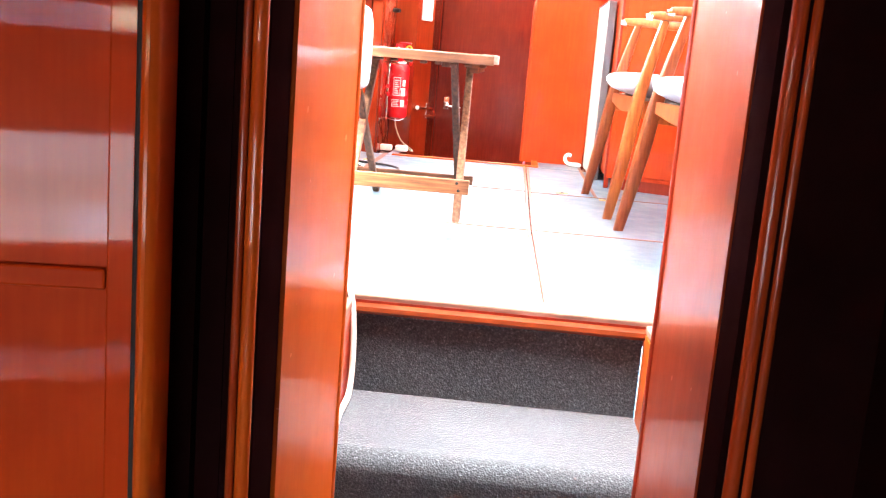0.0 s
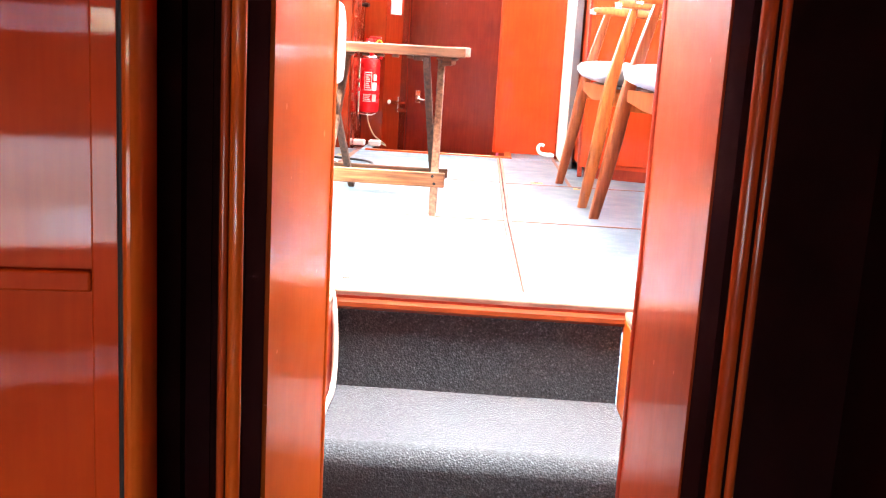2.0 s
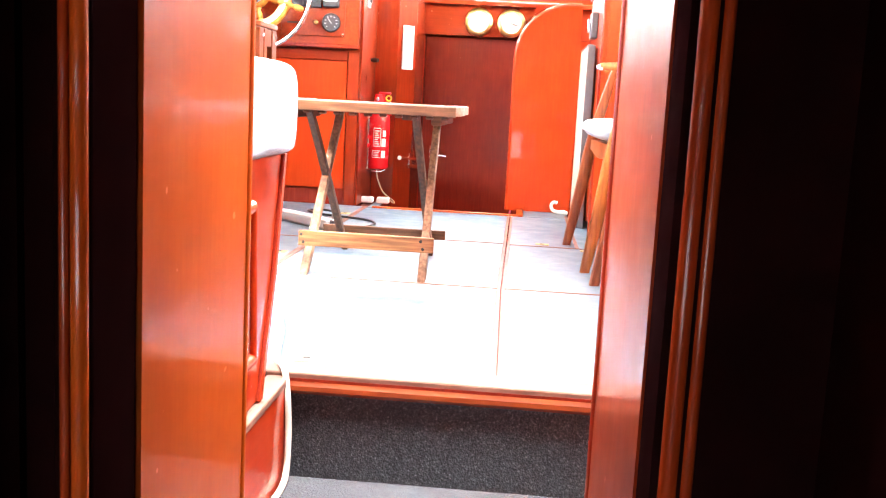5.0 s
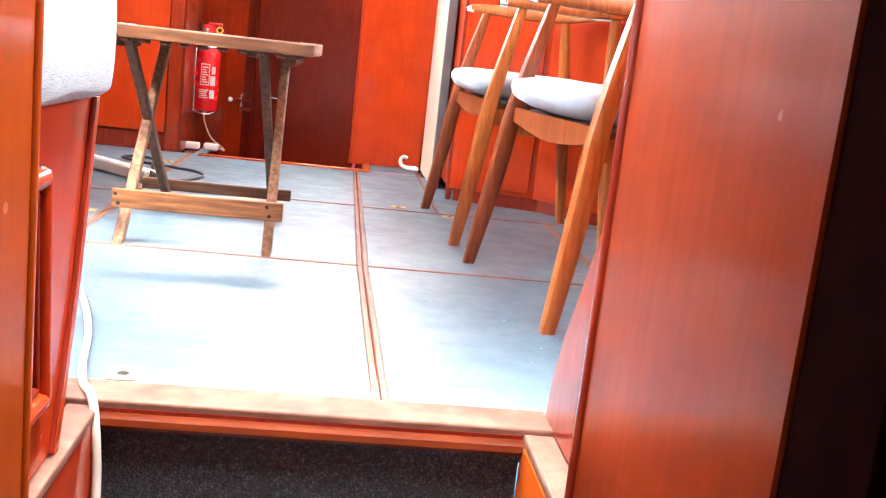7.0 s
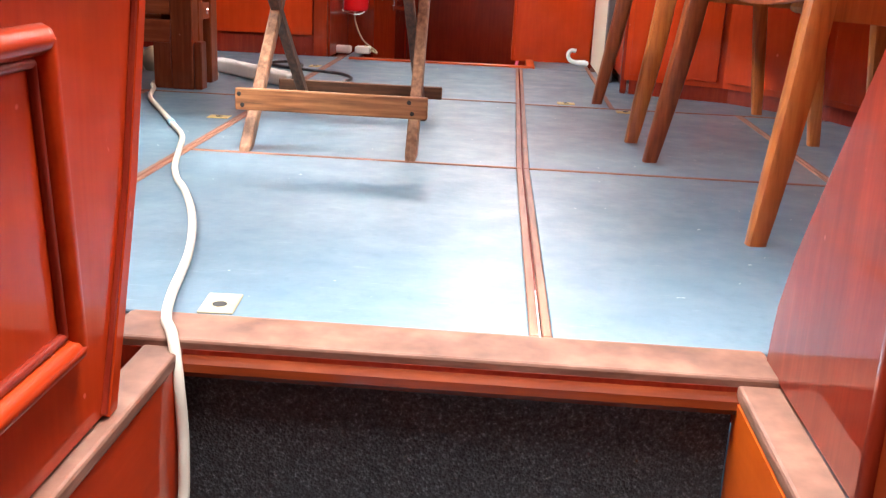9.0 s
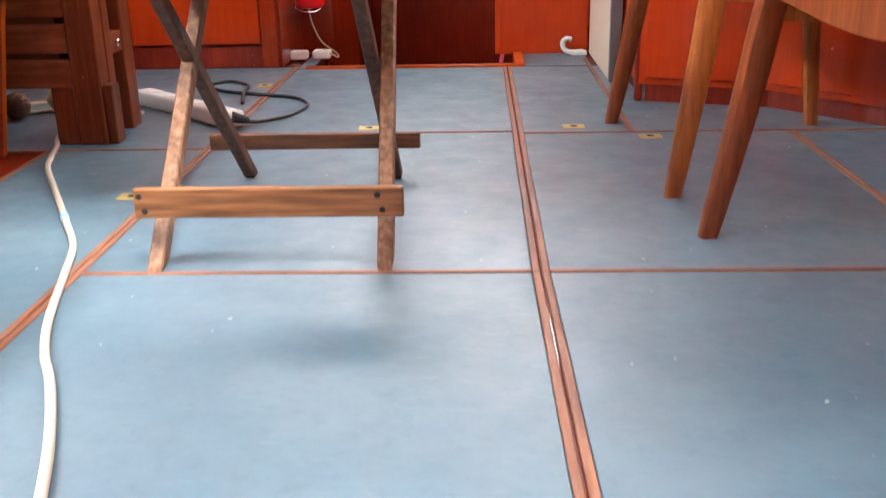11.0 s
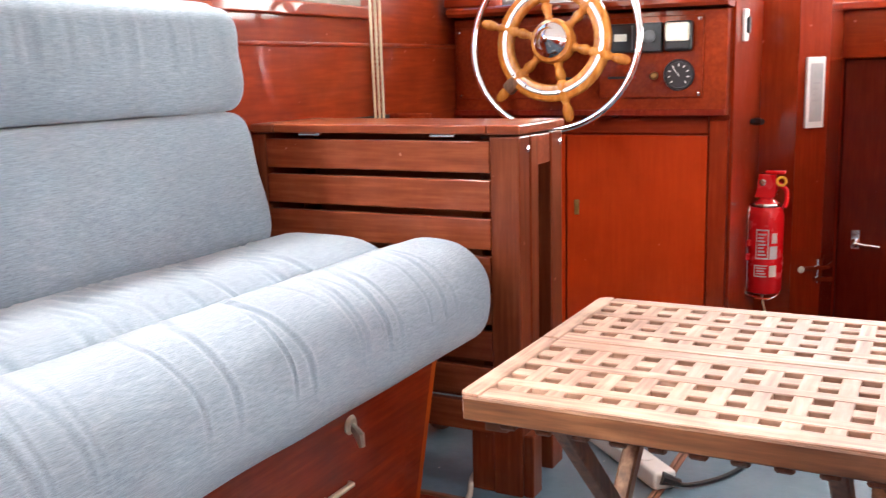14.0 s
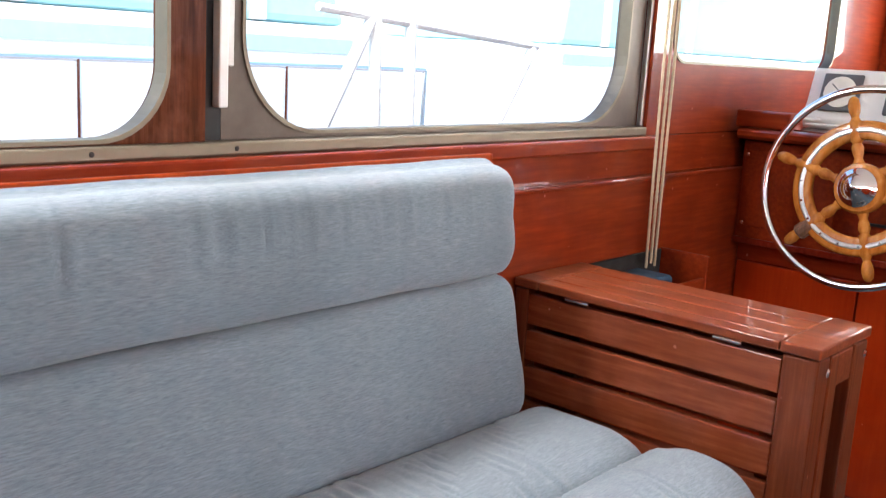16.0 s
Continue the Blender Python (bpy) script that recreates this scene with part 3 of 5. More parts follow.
setting(part("wall_wing_starboard", prism(curve, "x", 0.281, 0.303, 0.003), DARK_MAHOGANY), "glossy mahogany wing panel with a curved edge", "panel")

# ---- settee round the port side ----
settee = thing("corner_settee", "grey-blue upholstered corner settee on a mahogany base", "settee")
base_end = [(-0.69, 0.0), (-0.285, 0.0), (-0.278, 0.03), (-0.20, 0.22), (-0.14, 0.43), (-0.14, 0.455), (-0.69, 0.455)]
part("end_panel", prism(base_end, "x", -0.445, -0.422, 0.003), RED_VARNISH, settee)
def bar(a, b, w=0.013):
    return rod([a, b], w, 10)
frame_pts = [(-0.419, -0.55, 0.098), (-0.419, -0.350, 0.098), (-0.419, -0.372, 0.372), (-0.419, -0.55, 0.372)]
for a, b in ((0, 1), (1, 2), (2, 3)):
    part("panel_moulding", bar(frame_pts[a], frame_pts[b]), RED_VARNISH_H, settee, smooth=True)
# Thin dark rods draw the shadow just inside the moulding.
groove = [(-0.4205, -0.55, 0.115), (-0.4205, -0.367, 0.115), (-0.4205, -0.389, 0.355), (-0.4205, -0.55, 0.355)]
for a, b in ((0, 1), (1, 2), (2, 3)):
    part("panel_groove", bar(groove[a], groove[b], 0.0052), DARK_MAHOGANY, settee, "dark strip drawn as the moulding's shadow", smooth=True)
part("stile_groove", rod([(-0.4205, -0.293, 0.004), (-0.4205, -0.210, 0.22), (-0.4205, -0.150, 0.45)], 0.0042, 8), DARK_MAHOGANY, settee)
part("front_stile", loft([[(-0.448, -0.289, 0.0), (-0.416, -0.289, 0.0), (-0.416, -0.270, 0.0), (-0.448, -0.270, 0.0)], [(-0.448, -0.206, 0.22), (-0.416, -0.206, 0.22), (-0.416, -0.188, 0.22), (-0.448, -0.188, 0.22)], [(-0.448, -0.146, 0.452), (-0.416, -0.146, 0.452), (-0.416, -0.128, 0.452), (-0.448, -0.128, 0.452)]]), RED_VARNISH, settee)
aft_front = [(-0.285, 0.0), (-0.20, 0.22), (-0.14, 0.452), (-0.17, 0.452), (-0.23, 0.22), (-0.315, 0.0)]
part("aft_front", prism(aft_front, "x", -1.25, -0.446), VARNISH_X, settee)
port_front = [(-1.245, 0.0), (-1.195, 0.32), (-1.17, 0.44), (-1.20, 0.44), (-1.225, 0.32), (-1.275, 0.0)]
# Front below the cushion, coloured darker for the overhang's shade.
part("port_front", prism(port_front, "y", -0.14, 1.80), SHADED_BASE_WOOD, settee)
part("port_end", prism([(-1.245, 0.0), (-1.195, 0.32), (-1.17, 0.44), (-1.73, 0.44), (-1.73, 0.0)], "y", 1.80, 1.82), VARNISH, settee)


def cushion(prof, s0, s1, along, soft=0.03, steps=60, creases=(), amount=0.004, ease=0.0):
    """A cushion whose section prof runs along x or y, with rounded ends and creases."""
    cx = sum(p[0] for p in prof) / len(prof)
    cz = sum(p[1] for p in prof) / len(prof)
    ss = [s0 + soft * (1 - math.cos(k / 5 * math.pi / 2)) for k in range(5)]
    ss += [s0 + soft + (s1 - s0 - 2 * soft) * k / steps for k in range(1, steps)]
    ss += [s1 - soft * (1 - math.cos(k / 5 * math.pi / 2)) for k in range(4, -1, -1)]
    rings = []
    for s in ss:
        d = max(0.0, 1 - min(s - s0, s1 - s) / soft)
        inset = soft * (1 - math.sqrt(max(0, 1 - d * d)))
        row = []
        for u, z in prof:
            v = Vector((u - cx, z - cz))
            k = max(0.0, 1 - inset / max(v.length, 1e-4) * 0.8)
            w = 0
            for c, wide, tilt, deep in creases:
                q = (s - c - tilt * (u - cx) - 0.25 * (u - cx) ** 2 / 0.1) / wide
                w -= deep * (math.exp(-q * q) - 0.7 * math.exp(-(q - 1.8) ** 2)) * max(0.0, min(1.0, (z - cz) / 0.05 + 0.6))
            if ease:
                w *= max(0.0, min(1.0, (max(q_[1] for q_ in prof) - z) / ease))
            lump = noise.noise((s * 5, u * 7, z * 7)) * 0.004
            g = 1 + (w * amount + lump) / max(v.length, 0.05)
            p = (cx + v.x * k * g, cz + v.y * k * g)
            row.append((s, *p) if along == "x" else (p[0], s, p[1]))
        rings.append(row)
    return loft(rings)


def spline(pts, n=4):
    q = [(x, z, 0) for x, z in pts]
    q = q + [q[0]]
    return [(p.x, p.y) for p in smooth_path(q, n)[:-1]]


front = spline([(-1.36, 0.40), (-1.20, 0.372), (-1.115, 0.385), (-1.076, 0.43), (-1.070, 0.505), (-1.088, 0.555), (-1.14, 0.597), (-1.22, 0.608), (-1.275, 0.594), (-1.322, 0.562)], 4)
rnd = random.Random(5)
def folds(y0, y1, count, wide, tilt, deep):
    return [(rnd.uniform(y0, y1), rnd.uniform(*wide), rnd.uniform(*tilt), rnd.uniform(*deep)) for k in range(count)]


cr1 = folds(0.2, 1.74, 24, (0.003, 0.0065), (-0.45, -0.05), (0.25, 0.9))
part("front_cushion", cushion(front, -0.10, 1.85, "y", 0.014, 520, cr1, 0.0037), UPHOLSTERY, settee, smooth=True)
seat = spline([(-1.74, 0.44), (-1.50, 0.43), (-1.322, 0.44), (-1.312, 0.53), (-1.322, 0.570), (-1.40, 0.600), (-1.545, 0.602), (-1.59, 0.594), (-1.64, 0.566), (-1.735, 0.545)], 4)
cr2 = folds(0.35, 1.6, 28, (0.004, 0.009), (-1.4, -0.7), (0.3, 1.0))
part("seat_cushion", cushion(seat, -0.10, 1.84, "y", 0.03, 480, cr2, 0.0048), UPHOLSTERY, settee, smooth=True)
low_back = spline([(-1.735, 0.563), (-1.66, 0.564), (-1.600, 0.582), (-1.588, 0.635), (-1.612, 0.75), (-1.640, 0.85), (-1.662, 0.878), (-1.70, 0.883), (-1.735, 0.881)], 4)
part("lower_back_cushion", cushion(low_back, -0.2, 1.785, "y", 0.03, 110, [], 0.003), UPHOLSTERY, settee, smooth=True)
top_back = spline([(-1.738, 0.888), (-1.68, 0.885), (-1.652, 0.900), (-1.640, 0.945), (-1.646, 1.03), (-1.655, 1.085), (-1.675, 1.112), (-1.71, 1.118), (-1.738, 1.110)], 4)
cr3 = folds(0.75, 1.72, 30, (0.005, 0.010), (-0.15, 0.15), (0.2, 1.0))
part("upper_back_cushion", cushion(top_back, -0.2, 1.785, "y", 0.04, 220, cr3, 0.0042, 0.07), UPHOLSTERY, settee, smooth=True)
aft = spline([(-0.69, 0.455), (-0.40, 0.453), (-0.165, 0.455), (-0.122, 0.475), (-0.112, 0.53), (-0.118, 0.585), (-0.15, 0.618), (-0.24, 0.626), (-0.45, 0.625), (-0.69, 0.622)], 4)
part("aft_cushion", cushion(aft, -1.06, -0.398, "x", 0.025, 40, [], 0.003), UPHOLSTERY, settee, smooth=True)
drawer = part("drawer_front", loft([[(-1.2055, y, 0.30) for y in (0.99, 1.72)] + [(-1.2150, y, 0.30) for y in (1.72, 0.99)], [(-1.2295, y, 0.06) for y in (0.99, 1.72)] + [(-1.240, y, 0.06) for y in (1.72, 0.99)]]), SHADED_BASE_WOOD, settee)
part("drawer_pull", rod([(-1.222, 1.40, 0.175), (-1.208, 1.40, 0.175), (-1.208, 1.485, 0.175), (-1.222, 1.485, 0.175)], 0.0062, 8), OLD_BRASS, drawer, "small brass drawer pull")
latch = lathe([(0.018, 0), (0.020, 0.004), (0.013, 0.010)], 18, pose(-1.199, 1.468, 0.305, 0, 90, 0))
rod([(-1.194, 1.468, 0.305), (-1.172, 1.463, 0.288), (-1.168, 1.463, 0.266)], [0.007, 0.010, 0.006], 8, into=latch)
part("drawer_latch", latch, OLD_BRASS, drawer, "worn brass turn latch", smooth=True)

# ---- port side wall and windows ----
setting(part("wall_port_low", box(-1.86, -1.745, -0.72, 3.8, -0.05, 1.035, 0), OLD_VARNISH), "varnished mahogany side wall", "wall")
setting(part("trim_ledge", box(-1.80, -1.735, 1.80, 3.05, 1.035, 1.047, 0.004, 2), OLD_VARNISH), "thin varnished ledge along the side wall", "trim")
setting(part("wall_port_mid", box(-1.87, -1.772, -0.72, 4.30, 1.035, 1.150), OLD_VARNISH), "varnished mahogany side wall", "wall")
setting(part("trim_back_top", box(-1.766, -1.7395, -0.2, 1.80, 1.085, 1.134, 0.003, 2), BEAD_WOOD), "varnished capping over the settee back", "trim")
setting(part("trim_sill", box(-1.80, -1.748, -0.72, 2.53, 1.116, 1.152, 0.005, 2), OLD_VARNISH), "varnished mahogany window sill rail", "trim")


def window(name, wall_mat, y0, y1, z0, z1, hole, r, label, mid=-1.785, back=-1.825):
    w = thing(name, label, "window", kind="structure")
    part("surround", surround("x", back, mid, (y0, y1, z0, z1), hole, r, 10), wall_mat, w)
    h = hole
    inner, outer = rounded(h[0] + 0.003, h[1] - 0.003, h[2] + 0.003, h[3] - 0.003, r, 10), rounded(h[0] - 0.004, h[1] + 0.004, h[2] - 0.004, h[3] + 0.004, r + 0.004, 10)
    rg = lambda pts, x: [(x, p[0], p[1]) for p in pts]
    part("window_frame", loft([rg(inner, mid - 0.03), rg(inner, mid + 0.004), rg(outer, mid + 0.004), rg(outer, mid - 0.0)], caps=False), TAN_METAL, w, "thin pale metal bead")
    g = part("pane", prism(rounded(h[0], h[1], h[2], h[3], r, 10), "x", mid - 0.026, mid - 0.021), GLASS, w)
    g.visible_shadow = False
    return w


window("window_1", WEATHERED, -0.72, 1.090, 1.176, 1.95, (-0.45, 1.018, 1.182, 1.74), 0.12, "side window with rounded corners in mahogany")
window("window_2", SASH_METAL, 1.132, 2.485, 1.176, 1.95, (1.175, 2.41, 1.186, 1.74), 0.17, "sliding side window with rounded corners and a dull brown metal frame", -1.80, -1.84)
window("window_3", OLD_VARNISH, 2.54, 4.30, 1.151, 1.95, (2.62, 3.80, 1.352, 1.74), 0.07, "forward side window with rounded corners in mahogany")
setting(part("trim_window_rail", box(-1.815, -1.772, -0.72, 2.50, 1.152, 1.175, 0.004, 2), TAN_METAL), "dull metal bottom rail of the sliding windows", "trim")
setting(part("trim_window_post", box(-1.87, -1.80, 1.091, 1.131, 1.176, 1.95), RUBBER), "dark channel between the side windows", "trim")
setting(part("trim_runner", box(-1.799, -1.778, 1.112, 1.131, 1.232, 1.95, 0.003, 2), PALE_METAL), "pale metal runner of the sliding window", "trim")
setting(part("trim_sash_edge", box(-1.799, -1.789, 1.133, 1.150, 1.30, 1.95, 0.002), ALUMINIUM), "metal edge of the sliding window", "trim")
setting(part("trim_window_end", box(-1.86, -1.776, 2.501, 2.539, 1.151, 1.95), OLD_VARNISH), "varnished post at the window's end", "trim")
setting(part("trim_track", box(-1.80, -1.785, 2.487, 2.499, 1.176, 1.95, 0.002), ALUMINIUM), "metal runner of the sliding window", "trim")
for y in (0.88, 1.145):
    s = thing("rail_screw", "small screw in the window rail", "screw", (-1.772, y, 1.164), "rail screws")
    part("head", lathe([(0.0045, 0), (0.0045, 0.001), (0.002, 0.0018)], 10, pose(0, 0, 0, 0, 90, 0)), RUBBER, s)

cords = thing("blind_cord", "beige twisted blind cords hanging down the side wall", "cord")
for k, (dy, foot) in enumerate(((0.0, 0.80), (0.026, 0.81), (0.050, 0.80))):
    pts = [(-1.712, 2.452 + dy * 0.8, 1.94), (-1.715 + 0.003 * k, 2.452 + dy * 0.9, 1.4), (-1.712, 2.455 + dy, 1.0), (-1.712, 2.462 + dy * 0.9, foot)]
    path = smooth_path(pts, 40)
    part("cord", rod(path, [0.0036 + 0.0008 * (j % 2) for j in range(len(path))], 8), ROPE, cords, smooth=True)

crate = thing("wall_pocket", "open mahogany wall pocket with a dark blue thing inside", "shelf box")
# Black board put in where the pocket's inside is only in shade.
part("back_board", box(-1.7435, -1.737, 2.222, 2.584, 0.586, 0.835), RUBBER, crate, "black board for the shade inside the pocket")
part("front", box(-1.610, -1.596, 2.22, 2.584, 0.58, 0.778, 0.003), OLD_VARNISH, crate)
part("end_board", box(-1.744, -1.594, 2.585, 2.600, 0.58, 0.838, 0.003), OLD_VARNISH, crate)
part("bottom", box(-1.744, -1.611, 2.22, 2.584, 0.57, 0.585), VARNISH_H, crate)
part("support", box(-1.744, -1.60, 2.225, 2.24, 0.0, 0.569), VARNISH, crate)
part("blue_box", box(-1.735, -1.62, 2.24, 2.45, 0.586, 0.800, 0.008), BLUE, crate, "dark blue plastic box")

# ---- folded slatted gateleg table beside the settee ----
gate = thing("folded_table", "folded slatted brown hardwood gateleg table", "folding table")
for x0, x1, y0, y1 in ((-1.098, -1.028, 1.912, 1.972), (-1.076, -1.024, 2.094, 2.164), (-1.736, -1.700, 1.912, 1.96), (-1.736, -1.690, 2.11, 2.165), (-1.150, -1.100, 1.975, 2.03)):
    part("leg", box(x0, x1, y0, y1, 0.0, 0.822, 0.004, 2), LOCKER_WOOD_Z, gate)
for x0, x1 in ((-1.157, -1.099), (-1.0275, -1.003)):
    part("foot", box(x0, x1, 1.918, 1.972, 0.0, 0.148, 0.004, 2), LOCKER_WOOD_Z, gate)
part("end_post", box(-1.070, -1.026, 1.974, 2.018, 0.0, 0.822, 0.003, 2), LOCKER_WOOD_Z, gate)
for z0, z1 in ((0.752, 0.820), (0.21, 0.262)):
    part("end_rail", box(-1.066, -1.028, 2.019, 2.093, z0, z1, 0.003, 2), LOCKER_WOOD, gate)
for k in range(8):
    part("slat", box(-1.699, -1.099, 1.915, 1.937, 0.741 - 0.0855 * k, 0.811 - 0.0855 * k, 0.003, 2), LOCKER_WOOD, gate)
    part("back_slat", box(-1.689, -1.077, 2.125, 2.147, 0.741 - 0.0855 * k, 0.811 - 0.0855 * k, 0.003), LOCKER_WOOD, gate)
for y0, y1 in ((1.908, 1.956), (1.959, 2.032), (2.035, 2.103), (2.106, 2.178)):
    part("top_slat", box(-1.669, -1.105, y0, y1, 0.826, 0.846, 0.003, 2), LOCKER_WOOD, gate)
part("top_end", box(-1.103, -1.024, 1.906, 2.180, 0.8255, 0.847, 0.004, 2), LOCKER_WOOD, gate)
part("top_end", box(-1.736, -1.671, 1.906, 2.180, 0.8255, 0.847, 0.004, 2), LOCKER_WOOD, gate)
for x in (-1.563, -1.209):
    part("hinge", box(x - 0.030, x + 0.030, 1.903, 1.917, 0.820, 0.8255, 0.001), CHROME, gate, "shiny metal leaf hinge")
for y, z in ((1.955, 0.793), (2.146, 0.796), (2.05, 0.235)):
    part("bolt", lathe([(0.009, 0), (0.009, 0.003), (0.005, 0.006)], 12, pose(-1.0265 + (0.0025 if y > 2 else 0), y, z, 0, 90, 0)), CHROME, gate)

# ---- small grating table ----
table = thing("grating_table", "small folding teak table with a grating top", "table")
ZT = 0.552
COLS = [-0.719 + 0.0487 * k for k in range(11)]
for y0, first, x_end in ((1.066, 1.114, -0.160), (1.362, 1.414, -0.166)):
    rows = [first + 0.0490 * k for k in range(5)]
    y1 = y0 + 0.292
    cuts = [y0] + [v for r_ in rows for v in (r_ - 0.0105, r_ + 0.0105)] + [y1]
    for a, b in zip(cuts[0::2], cuts[1::2]):
        part("long_slat", box(-0.7335, -0.2135, a, b, ZT - 0.032, ZT - 0.0005 - 0.001 * ((int(a * 1000)) % 2), 0.0015), TEAK, table)
    for a, b in zip([-0.7335] + [c + 0.0122 for c in COLS], [c - 0.0122 for c in COLS] + [-0.2135]):
        if b - a > 0.003:
            part("cross_slat", box(a, b, y0 + 0.004, y1 - 0.004, ZT - 0.030, ZT - 0.0012, 0.001), TEAK_Y, table)
    part("end_board", prism([(-0.763, y0 + 0.012), (-0.757, y0 + 0.003), (-0.734, y0), (-0.734, y1), (-0.761, y1)] if y0 < 1.2 else [(-0.761, y0), (-0.734, y0), (-0.734, y1), (-0.751, y1 - 0.003), (-0.761, y1 - 0.014)], "z", ZT - 0.03, ZT + 0.001, 0.003), TEAK_Y, table)
    part("end_board", prism([(-0.213, y0), (x_end - 0.014, y0 + 0.003), (x_end, y0 + 0.018), (x_end, y1), (-0.213, y1)] if y0 < 1.2 else [(-0.213, y0), (x_end, y0), (x_end, y1 - 0.015), (x_end - 0.012, y1 - 0.002), (-0.213, y1)], "z", ZT - 0.03, ZT + 0.001, 0.003), TEAK_Y, table, "bleached worn end board")
part("edge_rail", box(-0.754, -0.172, 1.0605, 1.0655, ZT - 0.034, ZT - 0.003, 0.002), TEAK_EDGE, table, "brown worn front edge")
part("edge_rail", box(-0.7335, -0.2135, 1.6545, 1.660, ZT - 0.034, ZT - 0.003, 0.002), TEAK_EDGE, table)

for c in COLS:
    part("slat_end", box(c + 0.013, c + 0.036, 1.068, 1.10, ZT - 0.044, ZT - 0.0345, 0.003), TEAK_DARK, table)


def flat_leg(foot, top, w, d):
    """A flat bar leg from the floor to the top, w across x and d across y, with a rounded foot."""
    f, t = Vector(foot), Vector(top)
    rings = []
    for k in (0.0, 0.02, 0.5, 1.0):
        p = f.lerp(t, k)
        s = 0.75 if k == 0 else 1.0
        rings.append([(p.x + sx * w * s / 2, p.y + sy * d * s / 2, p.z) for sx, sy in ((-1, -1), (1, -1), (1, 1), (-1, 1))])
    b = loft(rings)
    bmesh.ops.recalc_face_normals(b, faces=b.faces)
    bmesh.ops.bevel(b, geom=[e for e in b.edges if abs((e.verts[0].co - e.verts[1].co).z) > 0.05], offset=0.003, segments=1, affect="EDGES")
    return b


part("leg", flat_leg((-0.627, 1.02, 0.0), (-0.625, 1.56, ZT - 0.031), 0.026, 0.042), TEAK_LEG, table)
part("leg", flat_leg((-0.251, 1.02, 0.0), (-0.270, 1.56, ZT - 0.031), 0.026, 0.042), TEAK_LEG, table)
# This pair of legs takes the darker brown teak.
part("leg", flat_leg((-0.598, 1.605, 0.0), (-0.645, 1.115, ZT - 0.031), 0.024, 0.042), TEAK_DARK, table, "dark brown leg")
part("leg", flat_leg((-0.276, 1.585, 0.0), (-0.303, 1.115, ZT - 0.031), 0.024, 0.042), TEAK_DARK, table, "dark brown leg")
rail = part("stretcher", box(-0.642, -0.216, 0.992, 1.008, 0.098, 0.146, 0.003, 2), TEAK_RAIL, table, "worn teak stretcher")
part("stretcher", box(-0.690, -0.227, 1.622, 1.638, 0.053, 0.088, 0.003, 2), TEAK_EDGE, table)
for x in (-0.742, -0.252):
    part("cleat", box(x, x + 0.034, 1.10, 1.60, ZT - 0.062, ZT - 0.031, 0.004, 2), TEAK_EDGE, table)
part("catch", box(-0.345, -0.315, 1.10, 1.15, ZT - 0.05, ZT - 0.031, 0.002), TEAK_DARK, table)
for x in (-0.627, -0.251):
    for dz in (0.110, 0.134):
        part("screw", lathe([(0.005, 0), (0.005, 0.001), (0.002, 0.0015)], 10, pose(x + (0.116 - dz) * 0.3, 0.9915, dz, 90, 0, 0)), RUBBER, rail)

# ---- armchairs ----
def bar_leg(pts, wide, deep):
    """A flat-sided leg along points, with rounded corners, wide along y and deep along x."""
    rings = []
    for p, w, d in zip(pts, wide, deep):
        rings.append([(p.x + q[0], p.y + q[1], p.z) for q in rounded(-d / 2, d / 2, -w / 2, w / 2, min(w, d) * 0.28, 2)])
    return loft(rings)


